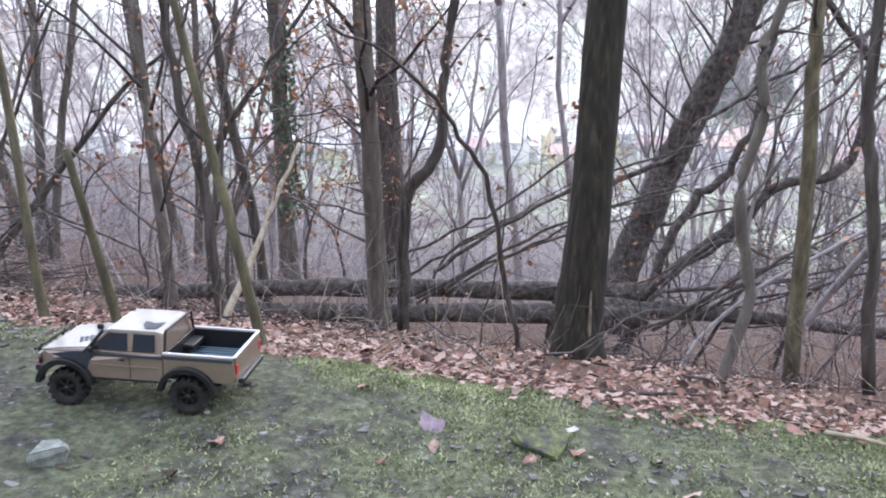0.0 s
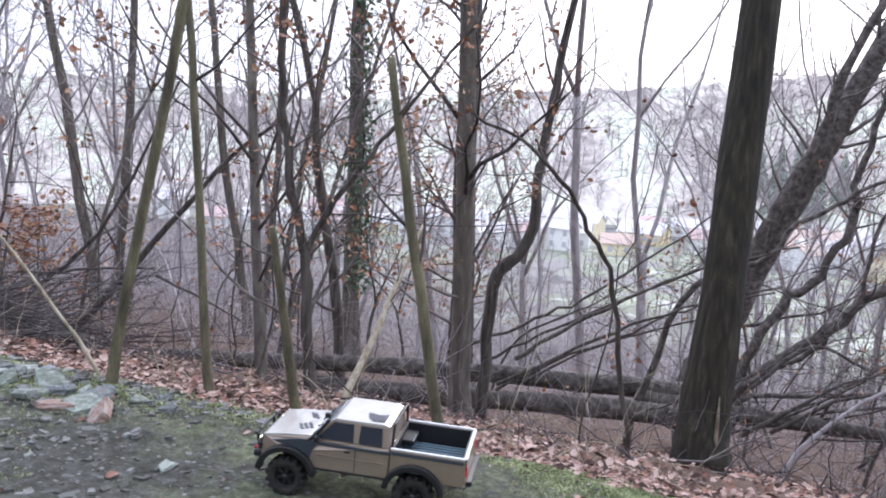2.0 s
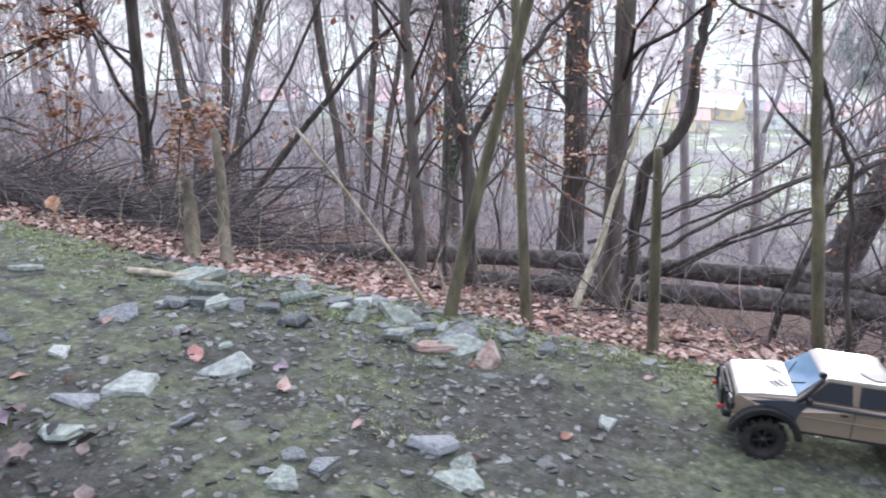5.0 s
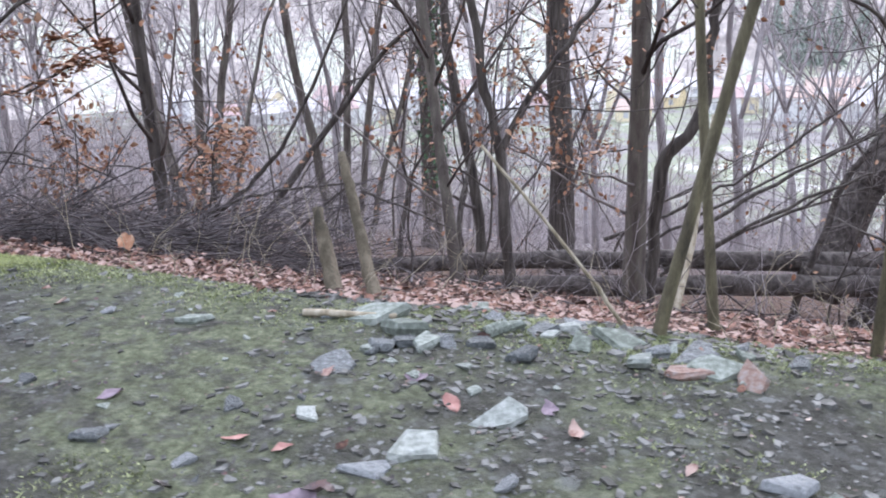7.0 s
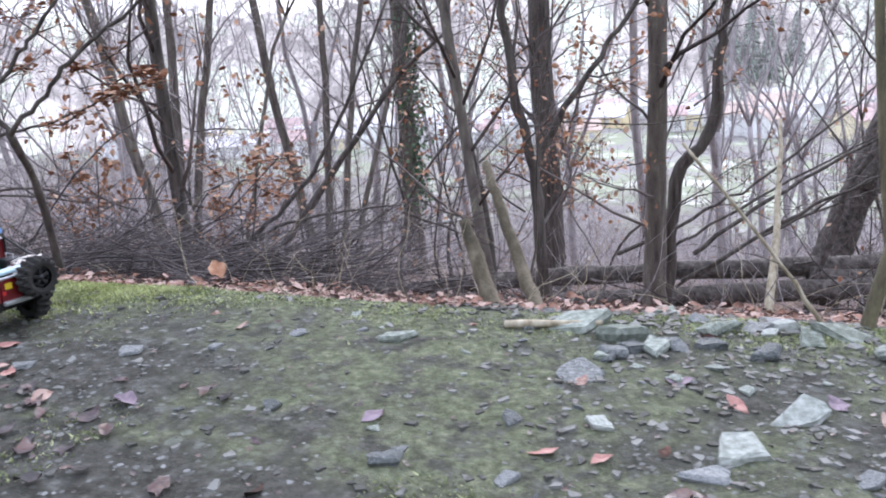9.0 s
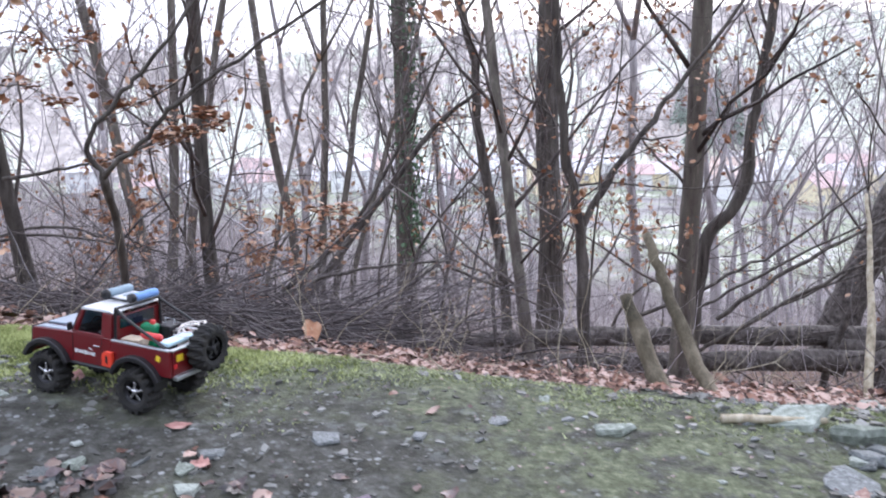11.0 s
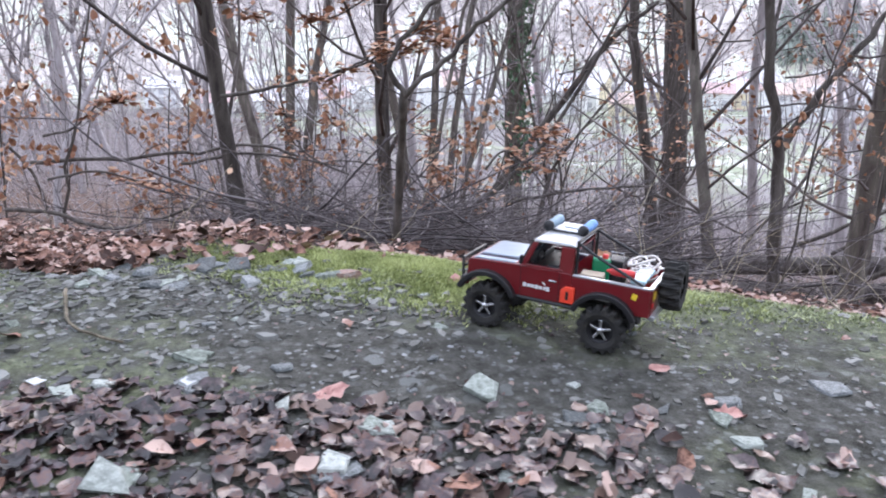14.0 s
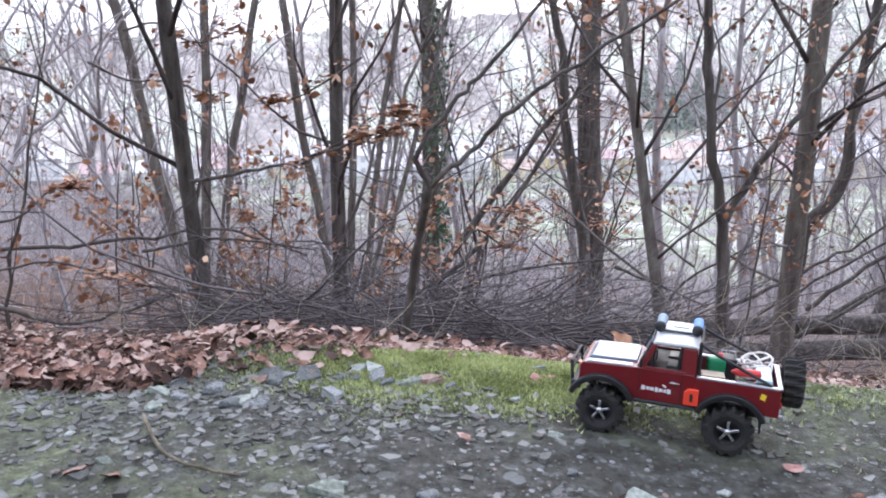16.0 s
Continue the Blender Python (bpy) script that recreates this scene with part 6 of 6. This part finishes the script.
# the big withered leaf that stands on its stalk
V, F = [], []
leaf_shape(V, F, np.array([0, 0, 0.08]), 0.11, np.random.RandomState(6), True, 0.9)
ob = mesh_object("withered_leaf", V, F, LEAF_ORANGE)
t = Tubes()
t.tube([(0, 0, -0.02), (0.01, 0, 0.04), (0.0, 0, 0.09)], [0.0015, 0.0014, 0.001], 5)
st = t.object("stalk", BARK_PALE, ob)
ob.location = on_ground(-3.77, 3.69, 0.02)
tagged(ob, "withered orange leaf standing on a dry stalk", "leaf")

# ---- moss and short grass ----
def moss_chance(x, y):
    out = y + 0.22 * x
    keep = np.exp(-((out - 2.08) / 0.24) ** 2) + 5.0 * np.exp(-((x + 4.45) / 0.5) ** 2 - ((y - 2.8) / 0.16) ** 2) + 0.12 * (wave(x, y, 4.0, 23) > 0.2) + 0.4 * np.clip((x + 0.7) / 0.8, 0, 1) * (out < 2.3)
    return keep * np.clip(0.35 + 1.7 * wave(x, y, 6.0, 29) + 0.6 * wave(x, y, 19.0, 31), 0, 1)


rng = np.random.RandomState(95)
mp = sift(rng, 72000, (-7.0, 1.8), (1.0, 3.4), moss_chance)
mz = surface(mp[:, 0], mp[:, 1])
V, F = [], []
for (x, y), z in zip(mp, mz):
    for _ in range(3):
        a, h, w = rng.uniform(0, 6.28), rng.uniform(0.003, 0.008), rng.uniform(0.0018, 0.0042)
        dx, dy = rng.normal(0, 0.006, 2)
        c, s = math.cos(a) * w, math.sin(a) * w
        o = len(V)
        V += [(x + dx - c, y + dy - s, z - 0.002), (x + dx + c, y + dy + s, z - 0.002), (x + dx + rng.normal(0, 0.006), y + dy + rng.normal(0, 0.006), z + h)]
        F.append((o, o + 1, o + 2))
tagged(mesh_object("moss", V, F, MOSS, None, False), "bright yellow-green moss cushions along the path", "moss", kind="stuff")

cu = sift(rng, 17000, (-5.2, -3.5), (2.4, 3.2), lambda x, y: np.exp(-((x + 4.4) / 0.42) ** 2 - ((y + 0.12 * (x + 4.4) - 2.8) / 0.15) ** 2) * np.clip(0.6 + 1.2 * wave(x, y, 9.0, 37), 0.1, 1))
cz = surface(cu[:, 0], cu[:, 1])
V, F = [], []
for (x, y), z in zip(cu, cz):
    for _ in range(3):
        a, h, w = rng.uniform(0, 6.28), rng.uniform(0.005, 0.014), rng.uniform(0.002, 0.0045)
        dx, dy = rng.normal(0, 0.007, 2)
        c, sn = math.cos(a) * w, math.sin(a) * w
        o = len(V)
        V += [(x + dx - c, y + dy - sn, z - 0.002), (x + dx + c, y + dy + sn, z - 0.002), (x + dx + rng.normal(0, 0.005), y + dy + rng.normal(0, 0.005), z + h)]
        F.append((o, o + 1, o + 2))
MOSS_BRIGHT = mat("bright_moss", [(0.17, 0.2, 0.06), (0.36, 0.4, 0.15), (0.52, 0.56, 0.26)], scale=8, fine=60, bump=0, per="island", spread=0.25)
tagged(mesh_object("moss_cushion", V, F, MOSS_BRIGHT, None, False), "thick yellow-green moss cushion at the path edge", "moss", kind="stuff")

# sticks on the path
crooked("bent_stick", "thin bent grey stick lying on the path", [on_ground(-5.25, 2.46, 0.02), on_ground(-5.2, 2.36, 0.006), on_ground(-5.13, 2.26, 0.006), on_ground(-5.0, 2.21, 0.006)], 0.005, 0.003, BARK_TAN, "stick", sides=6)
crooked("pale_stick", "pale stick lying at the edge of the path", [on_ground(-2.6, 2.33, 0.01), on_ground(-2.34, 2.33, 0.012)], 0.012, 0.008, BARK_PALE, "stick", sides=7)
for k in range(26):
    x = rng.uniform(-6.5, 1.6)
    y = 2.35 - 0.22 * x + rng.normal(0.15, 0.25)
    a, L = rng.normal(0, 0.6), rng.uniform(0.1, 0.36)
    crooked("dead_stick", "dead brown stick lying among the leaves", [on_ground(x, y, 0.02), on_ground(x + L * 0.5 * math.cos(a), y + L * 0.5 * math.sin(a), 0.03), on_ground(x + L * math.cos(a), y + L * math.sin(a), 0.02)], rng.uniform(0.004, 0.01), 0.003, TWIG if k % 3 else BARK_PALE, "stick", sides=5, seed=k, mid=3)

# ---- the village in the valley ----
WALLS = [plain("white_plaster", (0.8, 0.8, 0.78), 0.8), plain("cream_plaster", (0.78, 0.7, 0.5), 0.8), plain("yellow_plaster", (0.78, 0.66, 0.42), 0.8)]
# roof and pane colours are washed out to imitate haze and glare
ROOFS = [plain("hazed_red_tiles", (0.6, 0.44, 0.42), 0.8, fine=0.25), plain("hazed_orange_tiles", (0.62, 0.48, 0.41), 0.8, fine=0.25), plain("hazed_pale_tiles", (0.72, 0.7, 0.7), 0.8, fine=0.15)]
PANE = plain("hazed_pane", (0.55, 0.55, 0.57), 0.15)


def house(x, y, w, turn, wall, roof, words):
    far = 1 + 0.5 * max(0.0, 250 - math.hypot(x, y)) / math.hypot(x, y)
    x, y, w = x * far, y * far, w * 0.68
    d, h = w * 0.7, rng.choice([3.0, 4.2, 5.6])
    root = new("house")
    z = float(surface(np.array(x), np.array(y)))
    root.matrix_basis = pose(x, y, z, 0, 0, turn)
    part("wall", box((0, 0, h / 2 - 0.5), (w, d, h + 1), 0.05), wall, root)
    rh = d * 0.34
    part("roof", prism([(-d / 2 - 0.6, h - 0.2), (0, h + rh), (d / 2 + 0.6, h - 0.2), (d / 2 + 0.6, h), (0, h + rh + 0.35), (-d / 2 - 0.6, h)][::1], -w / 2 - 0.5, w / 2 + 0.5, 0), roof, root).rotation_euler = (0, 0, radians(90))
    gable = part("gable", prism([(-d / 2, h), (0, h + rh), (d / 2, h)], -w / 2 + 0.02, w / 2 - 0.02, 0), wall, root)
    gable.rotation_euler = (0, 0, radians(90))
    part("chimney", box((w * 0.2, d * 0.1, h + rh), (0.8, 0.8, 1.8), 0.02), WALLS[0], root)
    for fl in range(max(1, int(h // 2.8))):
        for k in range(max(2, int(w // 3))):
            n = max(2, int(w // 3))
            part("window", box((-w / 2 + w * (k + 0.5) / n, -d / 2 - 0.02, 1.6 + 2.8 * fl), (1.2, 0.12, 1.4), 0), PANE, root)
    tagged(root, words, "house", "houses in the valley")


rng = np.random.RandomState(97)
SITES = [(68, 134, 16, 1, 0), (56, 148, 13, 0, 2), (23, 146, 12, 1, 1), (5, 152, 12, 0, 0), (-38, 156, 14, 0, 2), (38, 200, 18, 2, 2), (105, 193, 16, 0, 0), (13, 217, 14, 0, 0), (85, 160, 12, 0, 2), (-62, 172, 13, 0, 0), (-12, 178, 13, 0, 1), (120, 165, 14, 0, 0), (46, 172, 12, 0, 0), (92, 226, 16, 0, 1), (-85, 200, 14, 0, 2), (140, 205, 16, 0, 0)]
for x, y, w, wl_, rf in SITES:
    house(x, y, w, rng.uniform(-35, 35), WALLS[wl_], ROOFS[rf], "%s house with a %s roof in the valley" % (("white", "cream", "yellow")[wl_], ("red-tiled", "orange-tiled", "pale grey")[rf]))

rng = np.random.RandomState(98)
for k in range(44):
    x, y, w = rng.uniform(-70, 150), rng.uniform(130, 252), rng.uniform(9, 16)
    wl_, rf = rng.choice([0, 0, 0, 0, 1]), rng.choice([0, 1, 2, 2, 2])
    house(x, y, w, rng.uniform(-40, 40), WALLS[wl_], ROOFS[rf], "%s house with a %s roof in the valley" % (("white", "cream", "yellow")[wl_], ("red-tiled", "orange-tiled", "pale grey")[rf]))

# ---- the far hillside, winter mist painted into its colour and glow ----
def crest(a):
    """Height of the far hill in the direction a, in degrees from north."""
    return 16.5 + 3.2 * math.sin(a / 13.0) + 1.6 * math.sin(a / 4.1 + 1) + 8.5 * math.exp(-((a - 20) / 11) ** 2)


bx = np.linspace(-75, 75, 701)
jag = np.random.RandomState(8).rand(701) ** 2
V, F = [], []
for k, a in enumerate(bx):
    top = crest(a) + 0.5 * math.sin(a * 1.9) + 0.35 * math.sin(a * 4.7) + 0.9 * jag[k]
    for j in range(9):
        z = -30 + (top + 30) * j / 8
        r = 262 + j * 6
        V.append((-2 + r * math.sin(radians(a)), r * math.cos(radians(a)), z))
for k in range(700):
    for j in range(8):
        i = k * 9 + j
        F.append((i, i + 9, i + 10, i + 1))
MIST = bpy.data.materials.new("mist_painted_hillside")
MIST.use_nodes = True
n, l = MIST.node_tree.nodes, MIST.node_tree.links
tc, no, no2 = n.new("ShaderNodeNewGeometry"), n.new("ShaderNodeTexNoise"), n.new("ShaderNodeTexNoise")
no.inputs["Scale"].default_value, no.inputs["Detail"].default_value = 0.05, 12
no2.inputs["Scale"].default_value, no2.inputs["Detail"].default_value = 0.35, 6
for q in (no, no2):
    l.new(tc.outputs["Position"], q.inputs["Vector"])
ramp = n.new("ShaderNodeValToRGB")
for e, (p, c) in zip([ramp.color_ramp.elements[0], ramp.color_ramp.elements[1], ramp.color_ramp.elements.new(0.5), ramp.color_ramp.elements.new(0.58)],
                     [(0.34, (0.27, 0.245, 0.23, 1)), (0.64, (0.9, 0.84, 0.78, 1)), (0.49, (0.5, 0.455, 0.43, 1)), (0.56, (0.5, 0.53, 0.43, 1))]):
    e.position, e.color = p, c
mixn = n.new("ShaderNodeMath")
mixn.operation = "MULTIPLY_ADD"
mixn.inputs[1].default_value = 0.5
sb = n.new("ShaderNodeMath")
sb.operation = "SUBTRACT"
sb.inputs[1].default_value = 0.25
l.new(no.outputs["Fac"], sb.inputs[0])
l.new(no2.outputs["Fac"], mixn.inputs[0])
l.new(sb.outputs[0], mixn.inputs[2])
l.new(mixn.outputs[0], ramp.inputs["Fac"])
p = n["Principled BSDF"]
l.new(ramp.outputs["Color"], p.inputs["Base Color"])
# faint emission adds the brightness of mist to the painted slope
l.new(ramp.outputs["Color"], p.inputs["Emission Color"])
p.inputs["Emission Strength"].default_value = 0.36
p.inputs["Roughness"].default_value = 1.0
tagged(mesh_object("backdrop", V, F, MIST), "wooded hillside across the valley, mist and its glow painted in", "hillside", kind="structure")

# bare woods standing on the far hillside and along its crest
# wood colour is lightened as mist would lighten it
WOODS_FAR = mat("mist_paled_wood", [(0.24, 0.215, 0.215), (0.34, 0.31, 0.31), (0.46, 0.43, 0.425)], scale=0.2, fine=2, bump=0, per="island")
rng = np.random.RandomState(99)
t = Tubes()
for _ in range(620):
    a, j = rng.uniform(-58, 62), 8 * rng.rand() ** 0.6
    top = crest(a)
    r = 262 + j * 6 - 0.5
    p = np.array([-2 + r * math.sin(radians(a)), r * math.cos(radians(a)), -31 + (top + 30) * j / 8])
    H = rng.uniform(4, 9)
    t.tube([p, p + (0, 0, H * 0.5), p + (rng.normal(0, 0.4), 0, H)], [0.22, 0.15, 0.05], 3)
    for _ in range(15):
        h = rng.uniform(0.25, 0.95)
        q = p + (0, 0, H * h)
        d = np.array([rng.normal(0, 1), rng.normal(0, 0.5), rng.uniform(0.2, 1.1)])
        t.tube([q, q + d / np.linalg.norm(d) * H * rng.uniform(0.2, 0.42)], [0.1, 0.04], 3)
tagged(t.object("hillside_woods", WOODS_FAR), "bare woods on the far hillside, paled for mist", "woods", kind="stuff")

# bare woods between the houses on the valley floor
VALE = mat("bare_valley_wood", [(0.2, 0.168, 0.15), (0.3, 0.255, 0.23), (0.42, 0.37, 0.34)], scale=0.2, fine=2, bump=0, per="island")
rng = np.random.RandomState(100)
t = Tubes()
for _ in range(430):
    a, r = radians(rng.uniform(-42, 48)), 75 + 150 * rng.rand() ** 0.8
    x, y = -2 + r * math.sin(a), r * math.cos(a)
    p = np.array([x, y, float(surface(np.array(x), np.array(y))) - 0.3])
    H = rng.uniform(3.0, 6.5)
    t.tube([p, p + (0, 0, H * 0.5), p + (rng.normal(0, 0.4), 0, H)], [0.12, 0.09, 0.03], 3)
    for _ in range(16):
        q = p + (0, 0, H * rng.uniform(0.15, 0.95))
        d = np.array([rng.normal(0, 1), rng.normal(0, 0.6), rng.uniform(0.2, 1.1)])
        t.tube([q, q + d / np.linalg.norm(d) * H * rng.uniform(0.2, 0.42)], [0.05, 0.02], 3)
tagged(t.object("valley_woods", VALE), "bare brown trees and bushes on the valley floor", "woods", kind="stuff")

# conifers on the far hillside, their green paled to imitate mist
NEEDLES = mat("mist_paled_needles", [(0.22, 0.265, 0.225), (0.3, 0.35, 0.295), (0.4, 0.445, 0.38)], scale=0.3, fine=2, bump=0, per="island")
rng = np.random.RandomState(101)
for a, z, H in ((19.6, -17, 24), (20.7, -18, 27), (21.9, -17, 21), (23.4, -12, 17), (18.4, -10, 15)):
    root = new("conifer")
    root.location = (-2 + 268 * math.sin(radians(a)), 268 * math.cos(radians(a)), z - 3)
    t = Tubes()
    t.tube([(0, 0, 0), (0, 0, H * 0.5), (0, 0, H)], [0.4, 0.25, 0.05], 6)
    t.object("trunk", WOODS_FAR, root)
    t = Tubes()
    for _ in range(420):
        h = 0.12 + 0.88 * rng.rand()
        w, L = rng.uniform(0, 6.28), (1.02 - h) * H * 0.24 * rng.uniform(0.6, 1.15) + 0.4
        d = np.array([math.cos(w), math.sin(w), 0.0])
        q = np.array([0, 0, H * h])
        t.tube([q, q + d * L * 0.6 + (0, 0, -0.05 * L), q + d * L + (0, 0, -0.4 * L)], [0.25, 0.5, 0.08], 3)
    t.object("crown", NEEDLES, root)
    tagged(root, "green conifer on the far hillside, paled for mist", "tree", "conifers on the far hillside")
